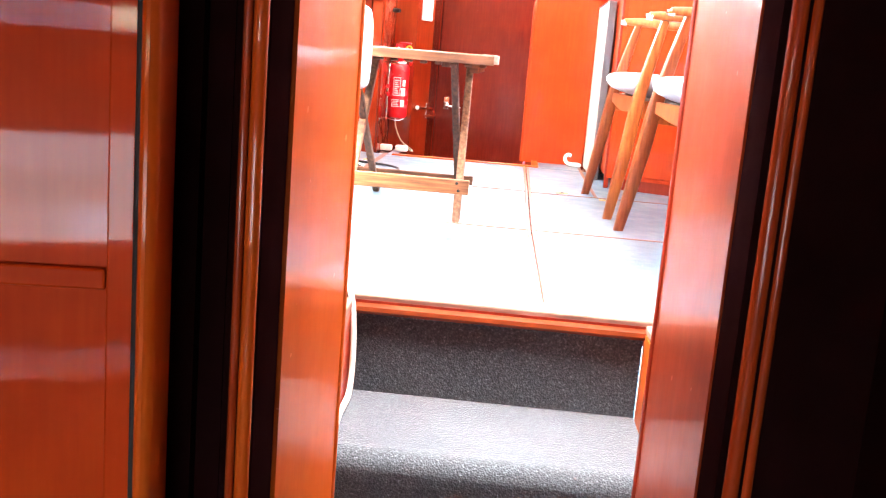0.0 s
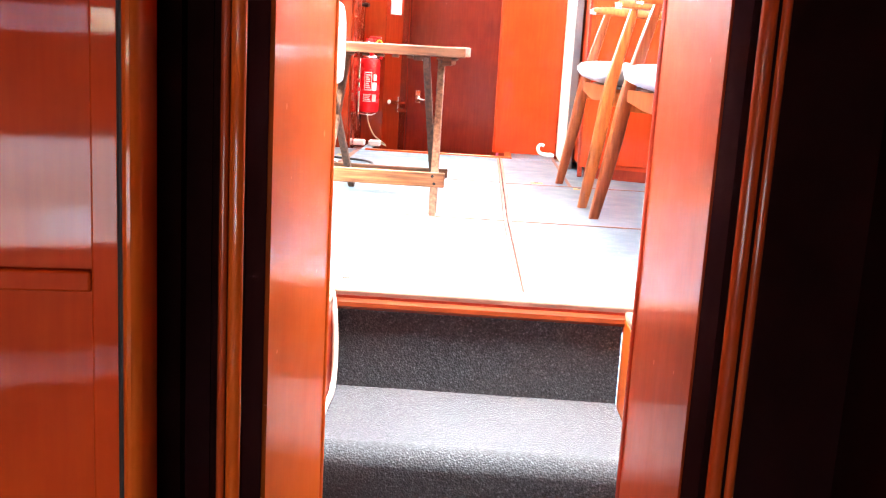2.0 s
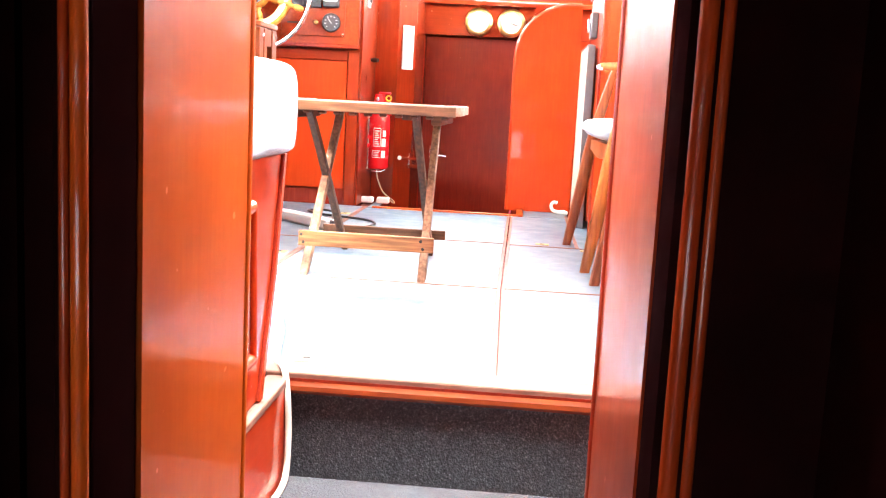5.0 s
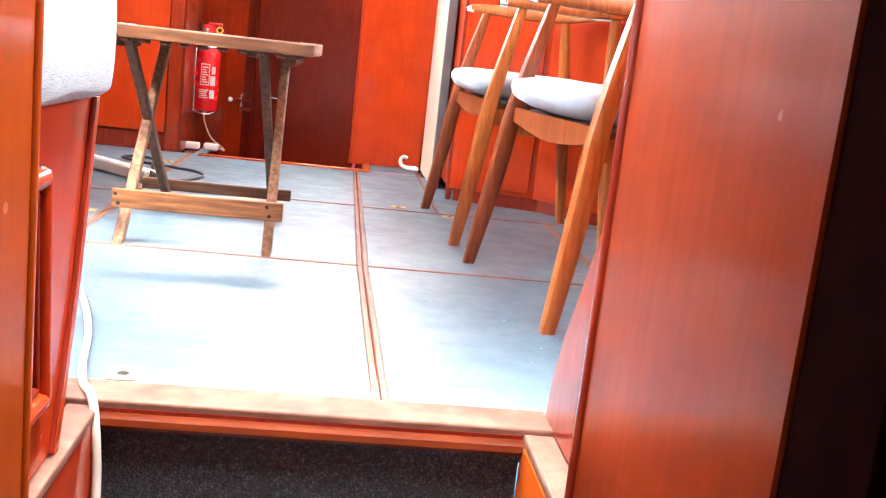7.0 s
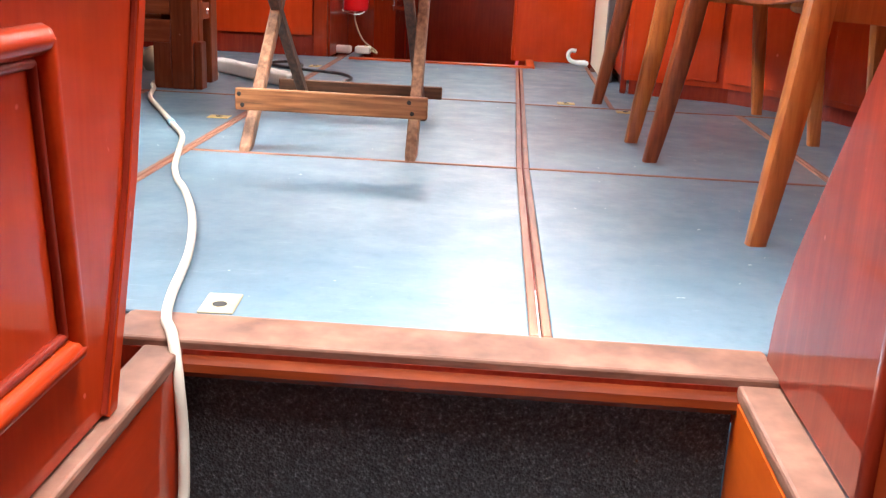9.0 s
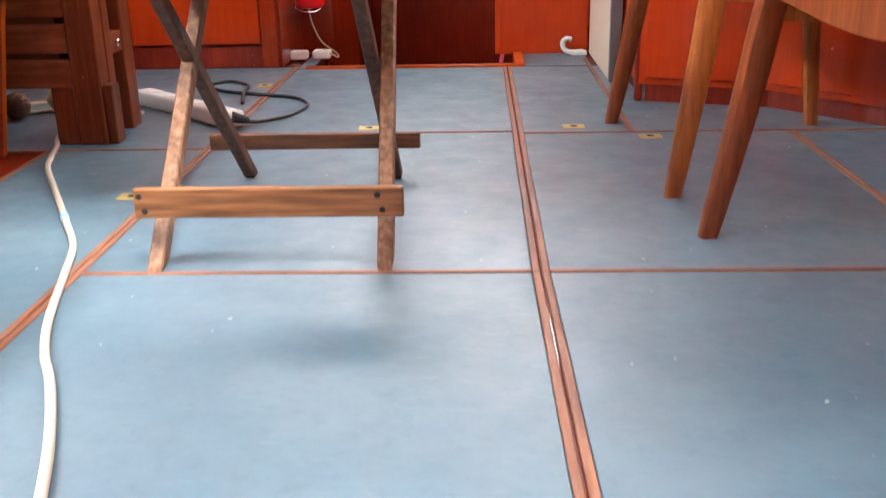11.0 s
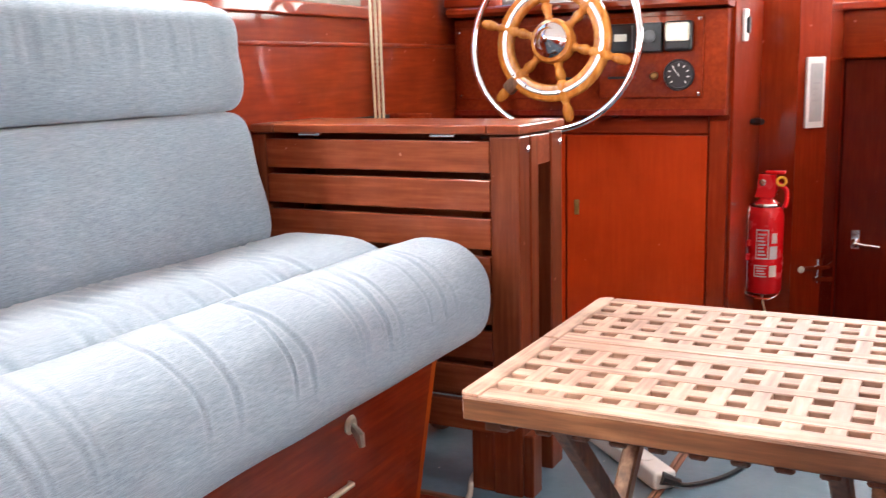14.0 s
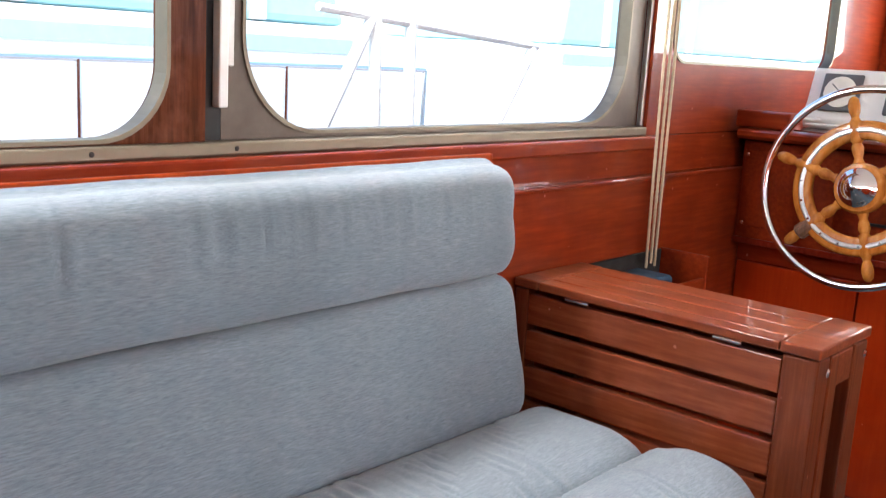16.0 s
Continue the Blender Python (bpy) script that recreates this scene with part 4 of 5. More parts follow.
def armchair(label):
    c = thing("armchair", label, "chair", group="wooden armchairs")
    for s in (-1, 1):
        pts = [(0.0, s * 0.342, 0.0), (0.045, s * 0.322, 0.26), (0.075, s * 0.306, 0.46), (0.140, s * 0.285, 0.728)]
        part("front_leg", bar_leg(smooth_path(pts, 4), [0.026 + 0.015 * math.sin(math.pi * min(1, (k + 1.0) / 13)) for k in range(13)], [0.028 + 0.020 * math.sin(math.pi * min(1, (k + 1.0) / 13)) for k in range(13)]), CHAIR_RED if s > 0 else CHAIR_WOOD, c, smooth=True)
        back = [(0.50, s * 0.265, 0.0), (0.475, s * 0.262, 0.25), (0.455, s * 0.262, 0.45), (0.44, s * 0.278, 0.60), (0.43, s * 0.29, 0.735)]
        part("rear_leg", bar_leg(smooth_path(back, 4), [0.024 + 0.012 * math.sin(math.pi * min(1, (k + 2) / 18)) for k in range(17)], [0.026 + 0.016 * math.sin(math.pi * min(1, (k + 2) / 18)) for k in range(17)]), CHAIR_WOOD, c, smooth=True)
        arm = smooth_path([(0.080, s * 0.292, 0.740), (0.16, s * 0.290, 0.741), (0.30, s * 0.298, 0.740), (0.42, s * 0.292, 0.745), (0.515, s * 0.235, 0.757), (0.56, s * 0.13, 0.768), (0.575, 0.0, 0.772)], 5)
        part("armrest", rod(arm, [0.015 + 0.012 * math.sin(math.pi * min(1, k / 26)) for k in range(31)], 12, 0.62), CHAIR_WOOD, c, smooth=True)
        part("ferrule", rod([(0.066, s * 0.292, 0.734), (0.088, s * 0.292, 0.736)], [0.010, 0.0155], 10, 0.8), CHROME, c, "small metal cap")
        rail = [(0.06, s * 0.305, 0.40), (0.26, s * 0.284, 0.392), (0.45, s * 0.262, 0.40)]
        board = [[(p.x, p.y - 0.008, p.z - 0.026), (p.x, p.y + 0.008, p.z - 0.026), (p.x, p.y + 0.008, p.z + 0.026), (p.x, p.y - 0.008, p.z + 0.026)] for p in smooth_path(rail, 6)]
        part("side_rail", loft(board), CHAIR_WOOD, c)
    apron = [[(0.065, y, 0.445), (0.085, y, 0.445), (0.085, y, 0.398 - 0.014 * math.cos(y / 0.3 * 2.4)), (0.065, y, 0.398 - 0.014 * math.cos(y / 0.3 * 2.4))] for y in [-0.3 + 0.05 * k for k in range(13)]]
    part("front_apron", loft(apron), CHAIR_RED, c, smooth=True)
    part("seat_board", box(0.092, 0.44, -0.245, 0.245, 0.434, 0.448, 0.004), GREY_EDGE, c, "dark grey seat underside")
    part("rear_apron", box(0.445, 0.468, -0.255, 0.255, 0.385, 0.45, 0.004), CHAIR_WOOD, c)
    part("stretcher", rod([(0.27, -0.27, 0.372), (0.27, 0.27, 0.372)], 0.014, 8), CHAIR_WOOD, c)
    pad_rings = []
    for k in range(15):
        u = k / 14
        x = -0.004 + 0.490 * u
        wide = (0.290 - 0.055 * u) * math.sqrt(max(0.02, 1 - abs(2 * u - 1) ** 7))
        mid_z, thick = 0.490 - 0.012 * math.sin(math.pi * min(1, u * 1.1)) + 0.012 * (1 - u), 0.048 * (max(0.03, 1 - abs(2 * u - 1) ** 3)) ** 0.5
        pad_rings.append([(x, wide * math.copysign(abs(math.cos(a)) ** 0.55, math.cos(a)), mid_z + thick * math.copysign(abs(math.sin(a)) ** 0.8, math.sin(a)) + 0.006 * math.cos(a) ** 2) for a in [j * math.tau / 28 for j in range(28)]])
    part("seat", loft(pad_rings), SEAT_CLOTH, c, "pale blue upholstered seat", smooth=True)
    brings = []
    for k in range(17):
        a = -0.235 + 0.47 * k / 16
        bx_ = 0.565 - (abs(a) / 0.235) ** 2 * 0.065
        e = math.sqrt(max(0.03, 1 - abs(k / 8 - 1) ** 6))
        brings.append([(bx_ - 0.012 + 0.026 * e * math.cos(q) + 0.02 * math.sin(q), a, 0.800 + 0.062 * e * math.copysign(abs(math.sin(q)) ** 0.7, math.sin(q))) for q in [j * math.tau / 16 for j in range(16)]])
    part("backrest", loft(brings), SEAT_CLOTH, c, "pale blue padded backrest", smooth=True)
    return c


c1 = armchair("honey-coloured wooden armchair with pale blue seat by the cabinet")
c1.matrix_basis = pose(0.266, 1.758, 0, 0, 0, 2.9)
c2 = copy_thing(c1, pose(0.345, 0.832, 0, 0, 0, 7.6))
c2["label"] = "honey-coloured wooden armchair with pale blue seat near the stairs"

# ---- helm console ----
console = thing("helm_console", "varnished mahogany helm console with cupboards and dials", "console")
part("body", box(-1.744, -0.823, 3.105, 3.60, 0.0, 1.14), DEEP_RED, console)
part("plinth", box(-1.744, -0.830, 3.098, 3.104, 0.0, 0.075), DARK_MAHOGANY, console)
cupboard = part("cupboard_door", box(-1.350, -0.885, 3.088, 3.104, 0.085, 0.742, 0.003, 2), RED_VARNISH, console, "flat glossy cupboard door")
part("cupboard_door", box(-1.740, -1.356, 3.090, 3.104, 0.085, 0.742, 0.003, 2), RED_VARNISH, console)
part("corner_stile", box(-0.88, -0.823, 3.086, 3.104, 0.0, 0.79, 0.003, 2), DEEP_RED, console)
part("top_rail", box(-1.744, -0.884, 3.092, 3.104, 0.748, 0.80, 0.002), DEEP_RED_X, console)
part("dash_box", box(-1.744, -0.825, 3.055, 3.104, 0.806, 1.128, 0.004, 2), OLD_VARNISH, console)
part("dash_lip", box(-1.744, -0.826, 3.040, 3.054, 0.806, 0.826, 0.003), DARK_MAHOGANY, console)
part("dash_plate", box(-1.225, -0.895, 3.046, 3.0545, 0.862, 1.112, 0.003, 2), OLD_VARNISH, console, "raised instrument plate")
part("side_plate", box(-1.735, -1.44, 3.050, 3.0545, 0.862, 1.10, 0.002), OLD_VARNISH, console)
part("keyhole_plate", box(-1.322, -1.306, 3.083, 3.088, 0.475, 0.525, 0.002), BRASS, cupboard, "brass keyhole plate")
cap = [(3.005, 1.135), (2.995, 1.145), (2.995, 1.158), (3.005, 1.166), (3.10, 1.168), (3.10, 1.13)]
part("top_moulding", prism(cap, "x", -1.744, -0.815), OLD_VARNISH_X, console, smooth=True)
part("shelf", box(-1.77, -0.815, 3.101, 4.25, 1.141, 1.17), OLD_VARNISH_X, console)
part("raised_end", box(-1.77, -1.60, 3.03, 3.085, 1.1685, 1.222, 0.006, 2), OLD_VARNISH_X, console)
for x in (-1.15, -1.30):
    part("slot", box(x - 0.045, x + 0.045, 3.043, 3.0455 if x > -1.2 else 3.0545, 0.922, 0.930), RUBBER, console)
for x, z in ((-0.907, 1.10), (-0.907, 0.873), (-1.213, 1.10), (-1.725, 1.085), (-1.72, 0.872)):
    part("screw", lathe([(0.006, 0), (0.006, 0.002), (0.003, 0.003)], 10, pose(x, 3.047 if x > -1.5 else 3.051, z, 90, 0, 0)), CHROME, console)
part("indicator", lathe([(0.012, 0), (0.013, 0.006), (0.009, 0.012)], 14, pose(-1.045, 3.046, 0.930, 90, 0, 0)), BRASS, console)
part("warning_lamp", box(-1.125, -1.108, 3.040, 3.046, 0.922, 0.940, 0.002), RED, console)

inst = thing("radio_panel", "black twin instrument panel on the dash", "instrument")
part("case", box(-1.190, -1.018, 3.024, 3.0455, 1.003, 1.092, 0.004, 2), BLACK, inst)
part("screen", box(-1.168, -1.128, 3.021, 3.0238, 1.038, 1.060, 0.001), DIAL, inst, "pale scale window")
part("knob", lathe([(0.020, 0), (0.020, 0.010), (0.010, 0.013)], 18, pose(-1.055, 3.0238, 1.050, 90, 0, 0)), GREY_EDGE, inst)
part("bezel", box(-1.113, -1.110, 3.021, 3.0238, 1.01, 1.085), GREY_EDGE, inst)
meter = thing("panel_meter", "white-faced panel meter in a black case", "instrument")
part("case", box(-1.011, -0.925, 3.018, 3.0455, 1.004, 1.095, 0.010, 3), BLACK, meter)
part("face", box(-1.004, -0.932, 3.012, 3.0178, 1.034, 1.090, 0.008, 3), DIAL, meter, "white meter face")
gauge = thing("round_gauge", "round black dash gauge with white marks", "gauge")
part("case", lathe([(0.046, 0), (0.048, 0.006), (0.045, 0.014), (0.040, 0.014), (0.039, 0.010)], 32, pose(-0.967, 3.0455, 0.932, 90, 0, 0)), BLACK, gauge, smooth=True)
for k in range(9):
    a = radians(-45 + 33.75 * k)
    part("mark", move(box(-0.0015, 0.0015, -0.0005, 0.0005, 0.026, 0.034), pose(-0.967, 3.034, 0.932, 0, math.degrees(a) - 90, 0)), WHITE, gauge)
part("needle", move(box(-0.001, 0.001, -0.0006, 0.0006, -0.006, 0.026), pose(-0.967, 3.033, 0.932, 0, -40, 0)), WHITE, gauge)

# engine instruments behind the wheel
binn = thing("instrument_box", "white instrument housing with two dial gauges", "instrument")
part("housing", prism([(3.28, 1.171), (3.27, 1.20), (3.33, 1.36), (3.46, 1.36), (3.46, 1.171)], "x", -1.66, -1.22, 0.006), WHITE, binn)
for x in (-1.555, -1.355):
    m = pose(x, 3.295, 1.285, 70, 0, 0)
    part("bezel", move(box(-0.062, 0.062, -0.062, 0.062, 0, 0.012, 0.006, 2), m), GREY_EDGE, binn)
    dial = part("dial", lathe([(0.050, 0.0125), (0.050, 0.016), (0.046, 0.0165)], 28, m), DIAL, binn, "white round dial")
    part("pointer", move(box(-0.0015, 0.0015, -0.005, 0.036, 0.0168, 0.018), m @ pose(0, 0, 0, 0, 0, 50)), BLACK, dial)
chartlike = thing("papers", "loose white papers lying on the helm shelf", "papers")
for x, y, a in ((-1.55, 3.17, 8), (-1.42, 3.19, -12), (-1.30, 3.16, 20), (-1.63, 3.2, 30)):
    part("sheet", move(box(-0.05, 0.05, -0.035, 0.035, 0, 0.004, 0.001), pose(x, y, 1.171 + 0.0006 * (a + 20), 0, 0, a)), PAPER, chartlike)

# ---- steering wheel ----
WC = pose(-1.322, 2.895, 1.042, 82, 0, 0)
def hoop(r0, r1, thick, m, n=64):
    """A flat wooden rim with rounded edges."""
    sect = rounded(r0, r1, -thick / 2, thick / 2, thick * 0.3, 3)
    rings = [[(q[0] * math.cos(k * math.tau / n), q[0] * math.sin(k * math.tau / n), q[1]) for q in sect] for k in range(n + 1)]
    bm = loft(rings, caps=False)
    bmesh.ops.remove_doubles(bm, verts=bm.verts, dist=1e-5)
    return move(bm, m)


helm = thing("steering_wheel", "orange wooden ship's wheel with a chrome outer ring", "steering wheel")
part("outer_ring", ring(0.272, 0.0115, 72, 12, 1.0, WC), CHROME, helm, "polished chrome rim", smooth=True)
part("felloe", hoop(0.133, 0.186, 0.030, WC), WHEEL_WOOD, helm, smooth=True)
band = ring(0.160, 0.0068, 64, 6, 0.5, WC @ pose(0, 0, 0.0150))
band_part = part("band", band, ALUMINIUM, helm, "riveted metal band", smooth=True)
for k in range(18):
    part("rivet", lathe([(0.004, 0), (0.003, 0.002)], 8, WC @ pose(0.160 * math.cos(k * math.tau / 18), 0.160 * math.sin(k * math.tau / 18), 0.0180)), CHROME, band_part)
part("hub", lathe([(0.066, -0.03), (0.070, -0.01), (0.070, 0.016), (0.064, 0.026), (0.05, 0.028)], 40, WC), WHEEL_WOOD, helm, smooth=True)
part("hub_cap", lathe([(0.053, 0.0285), (0.053, 0.034), (0.044, 0.042), (0.040, 0.044), (0.034, 0.056), (0.022, 0.066), (0.018, 0.070), (0.012, 0.078), (0.002, 0.081)], 36, WC), CHROME, helm, "polished chrome hub cap", smooth=True)
spoke_prof = [(0.010, 0.062), (0.016, 0.070), (0.011, 0.084), (0.015, 0.097), (0.017, 0.112), (0.012, 0.124), (0.019, 0.134), (0.019, 0.182), (0.013, 0.190), (0.010, 0.198), (0.015, 0.212), (0.017, 0.228), (0.014, 0.246), (0.008, 0.254), (0.002, 0.256)]
for k, a in enumerate((165, 105, 45, -15, -75, -135)):
    part("spoke", lathe(spoke_prof, 14, WC @ pose(0, 0, 0, 0, 0, a) @ pose(0, 0, 0, 0, 90, 0)), WHEEL_WOOD, helm, smooth=True)
part("cord_binding", lathe([(0.020, 0.165), (0.0225, 0.17), (0.0225, 0.205), (0.019, 0.21)], 14, WC @ pose(0, 0, 0, 0, 0, -135) @ pose(0, 0, 0, 0, 90, 0)), TEAK_DARK, helm, "dark cord wrapped round one spoke")
part("shaft", lathe([(0.022, -0.16), (0.022, -0.03)], 16, WC), CHROME, helm)

# ---- forward companionway ----
setting(part("wall_console_return", box(-0.822, -0.812, 3.106, 3.58, 0.0, 1.17), DEEP_RED), "varnished mahogany side of the console", "wall")
setting(part("wall_extinguisher", box(-0.83, -0.69, 3.581, 3.66, -0.85, 1.17), DEEP_RED), "varnished mahogany wall behind the extinguisher", "wall")
setting(part("wall_forward_port", prism([(-0.689, 3.582), (-0.602, 3.70), (-0.602, 4.151), (-0.72, 4.151), (-0.72, 3.662), (-0.689, 3.662)], "z", -0.85, 1.17), DEEP_RED), "varnished mahogany companionway side", "wall")
setting(part("wall_forward_starboard", box(0.066, 0.11, 3.376, 4.2, -0.85, 1.10), DEEP_RED), "varnished mahogany companionway side", "wall")
setting(part("wall_hatch_near", box(-0.72, 0.10, 3.076, 3.10, -0.85, -0.042), DARK_MAHOGANY), "dark wall under the hatch edge", "wall")
setting(part("wall_hatch_side", box(-0.74, -0.705, 3.101, 3.66, -0.85, -0.052), DARK_MAHOGANY), "dark wall under the hatch edge", "wall")
setting(part("wall_lintel", box(-0.72, 1.6, 4.152, 4.24, 0.972, 1.175), DEEP_RED_X), "varnished mahogany panel over the forward door", "wall")
setting(part("wall_door_side", box(0.075, 1.6, 4.205, 4.28, -0.85, 0.971), RED_VARNISH), "varnished mahogany bulkhead", "wall")
setting(part("trim_dash_edge", box(-0.80, 1.6, 4.06, 4.14, 1.150, 1.178, 0.005, 2), DEEP_RED_X), "varnished lip of the dash", "trim")
setting(part("door_frame", box(-0.70, -0.598, 4.205, 4.25, -0.85, 0.971), DARK_MAHOGANY), "dark mahogany door frame", "door frame")
fdoor = thing("door_forward", "closed dark mahogany cabin door", "door", kind="structure")
leaf = part("leaf", box(-0.597, 0.066, 4.232, 4.265, -0.80, 0.965, 0.003), DOOR_WOOD, fdoor)
hd = lathe([(0.018, 0), (0.018, 0.005), (0.008, 0.008), (0.008, 0.030)], 16, pose(-0.528, 4.2315, 0.232, 90, 0, 0))
rod([(-0.528, 4.203, 0.232), (-0.49, 4.200, 0.226), (-0.435, 4.203, 0.222)], [0.009, 0.008, 0.007], 10, into=hd)
box(-0.546, -0.512, 4.227, 4.2315, 0.205, 0.285, 0.002, into=hd)
part("door_handle", hd, CHROME, leaf, "chrome lever handle", smooth=True)
bolt = thing("door_bolt", "chrome sliding bolt beside the forward door", "bolt")
part("bar", rod([(-0.664, 3.597, 0.234), (-0.578, 3.714, 0.226), (-0.570, 3.80, 0.224)], 0.0085, 8), CHROME, bolt)
part("stay", rod([(-0.668, 3.612, 0.234), (-0.654, 3.592, 0.234)], 0.013, 10), CHROME, bolt)
part("keeper", move(box(-0.012, 0.012, -0.004, 0.012, -0.055, 0.035, 0.003), pose(-0.604, 3.690, 0.225, 0, 0, 53.6)), CHROME, bolt)
part("grip", rod([(-0.618, 3.664, 0.188), (-0.570, 3.728, 0.180)], [0.009, 0.012], 8), CHROME, bolt)

arc = [(-0.022, -0.001), (0.312, -0.001), (0.312, 1.098)]
arc += [(0.262 + 0.0 - 0.284 * math.sin(radians(a)), 0.814 + 0.284 * math.cos(radians(a))) for a in range(0, 91, 9)]
wing = thing("arched_panel", "arched varnished mahogany panel beside the hatch", "panel", kind="structure")
part("board", prism(arc, "y", 3.345, 3.372), RED_VARNISH, wing)
part("edge_strip", rod([(x, 3.358, z) for x, z in arc[2:]] + [(-0.022, 3.358, 0.4), (-0.022, 3.358, 0.0)], 0.0145, 8), RED_VARNISH, wing, "rounded pale edge", smooth=True)

for k, x in enumerate((-0.271, -0.073, 0.128)):
    cl = thing("brass_clock", "round brass ship's dial with an ivory face", "clock", group="brass dials on the bulkhead")
    part("case", lathe([(0.083, 0), (0.086, 0.010), (0.083, 0.026), (0.070, 0.034), (0.064, 0.034), (0.062, 0.026)], 40, pose(x, 4.1515, 1.056, 90, 0, 0)), BRASS, cl, smooth=True)
    face = part("face", lathe([(0.062, 0.020), (0.062, 0.027), (0.060, 0.0275)], 36, pose(x, 4.1515, 1.056, 90, 0, 0)), DIAL, cl, "ivory dial face")
    for h, a in ((0.045, 40 + 70 * k), (0.030, 170 - 50 * k)):
        part("hand", move(box(-0.0016, 0.0016, -0.0005, 0.0005, -0.006, h), pose(x, 4.122, 1.056, 0, a, 0)), BLACK, face)

notice = thing("framed_notice", "small white framed notice on the companionway side", "notice")
nm = pose(-0.645, 3.640, 0.855, 0, 0, 53.6) @ pose(0, 0, 0, 90, 0, 0)
part("mount", move(box(-0.043, 0.043, -0.122, 0.122, 0.001, 0.012, 0.002), nm), WHITE, notice)
sheet = part("sheet", move(box(-0.029, 0.029, -0.100, 0.100, 0.0122, 0.0135), nm), GREY_PAPER, notice, "pale grey printed sheet")
for k in range(4):
    part("text_line", move(box(-0.016, 0.016 - 0.010 * (k % 3), 0.03 - 0.02 * k, 0.036 - 0.02 * k, 0.0136, 0.0142), nm), INK, sheet)
switch = thing("wall_switch", "small white switch high on the console side", "switch")
part("plate", box(-0.811, -0.800, 3.20, 3.26, 1.03, 1.13, 0.003), WHITE, switch)
part("rocker", box(-0.7995, -0.790, 3.215, 3.245, 1.055, 1.105, 0.003), BLACK, switch)
knob = thing("door_catch", "small black catch on the console side", "catch")
part("stem", rod([(-0.811, 3.40, 0.768), (-0.795, 3.40, 0.768)], 0.010, 10), BLACK, knob)
part("grip", rod([(-0.794, 3.40, 0.768), (-0.77, 3.385, 0.768)], [0.014, 0.010], 10), BLACK, knob)

# ---- fire extinguisher ----
ext = thing("fire_extinguisher", "red powder fire extinguisher in a wire wall bracket", "fire extinguisher")
EX, EY = -0.760, 3.46
bottle = part("cylinder", lathe([(0.044, 0.172), (0.056, 0.178), (0.0605, 0.190), (0.0605, 0.446), (0.056, 0.468), (0.042, 0.488), (0.022, 0.502), (0.020, 0.512)], 32, pose(EX, EY, 0)), RED, ext, smooth=True)
part("valve_head", prism([(EX - 0.036, 0.508), (EX + 0.030, 0.508), (EX + 0.034, 0.53), (EX + 0.030, 0.586), (EX - 0.024, 0.588), (EX - 0.030, 0.54)], "y", EY - 0.026, EY + 0.026, 0.003), RED, ext)
part("lever", box(EX - 0.005, EX + 0.060, EY - 0.013, EY + 0.013, 0.588, 0.600, 0.003), RED, ext)
part("pressure_dial", lathe([(0.012, 0), (0.012, 0.004), (0.008, 0.006)], 16, pose(EX - 0.010, EY - 0.0265, 0.560, 90, 0, 0)), CHROME, ext)
part("safety_ring", ring(0.014, 0.0042, 20, 8, 1, pose(EX + 0.052, EY - 0.03, 0.566, 80, 0, 10)), YELLOW, ext, "yellow safety ring", smooth=True)
part("hose", rod(smooth_path([(EX + 0.034, EY, 0.555), (EX + 0.064, EY - 0.005, 0.535), (EX + 0.068, EY - 0.01, 0.50), (EX + 0.060, EY - 0.012, 0.475)], 6), 0.008, 10), RED, ext, smooth=True)
part("neck_band", lathe([(0.048, 0.488), (0.053, 0.482), (0.050, 0.476)], 28, pose(EX, EY, 0)), CHROME, ext)


def curved_label(a0, a1, z0, z1, r=0.0611, n=8):
    rg = lambda z: [(EX + r * math.cos(radians(a0 + (a1 - a0) * k / n)), EY + r * math.sin(radians(a0 + (a1 - a0) * k / n)), z) for k in range(n + 1)]
    return loft([rg(z0), rg(z1)], caps=False, closed=False)


for a0, a1, z0, z1 in ((250, 290, 0.300, 0.305), (250, 290, 0.398, 0.403), (250, 253, 0.305, 0.398), (287, 290, 0.305, 0.398), (246, 288, 0.238, 0.242), (246, 288, 0.275, 0.279), (246, 249, 0.242, 0.275), (294, 320, 0.300, 0.345), (300, 318, 0.355, 0.39), (294, 318, 0.238, 0.278)):
    part("label_print", curved_label(a0, a1, z0, z1), LABEL_INK, bottle)
for k in range(7):
    part("label_print", curved_label(257, 282 - 4 * (k % 3), 0.312 + 0.0118 * k, 0.318 + 0.0118 * k), LABEL_INK, bottle)
for k in range(3):
    part("label_print", curved_label(253, 283 - 5 * (k % 2), 0.247 + 0.0095 * k, 0.2515 + 0.0095 * k), LABEL_INK, bottle)
wire = smooth_path([(EX - 0.054, EY + 0.05, 0.47), (EX - 0.050, EY - 0.045, 0.46), (EX - 0.050, EY - 0.045, 0.20), (EX - 0.045, EY - 0.060, 0.172), (EX + 0.02, EY - 0.068, 0.164), (EX + 0.052, EY - 0.055, 0.176), (EX + 0.055, EY, 0.182)], 8)
part("bracket_wire", rod(wire, 0.0035, 8), CHROME, ext, "bent steel wire bracket", smooth=True)
for z in (0.305, 0.352):
    part("strap", box(EX - 0.0555, EX - 0.040, EY - 0.06, EY + 0.02, z - 0.011, z + 0.011, 0.002), RED, ext)

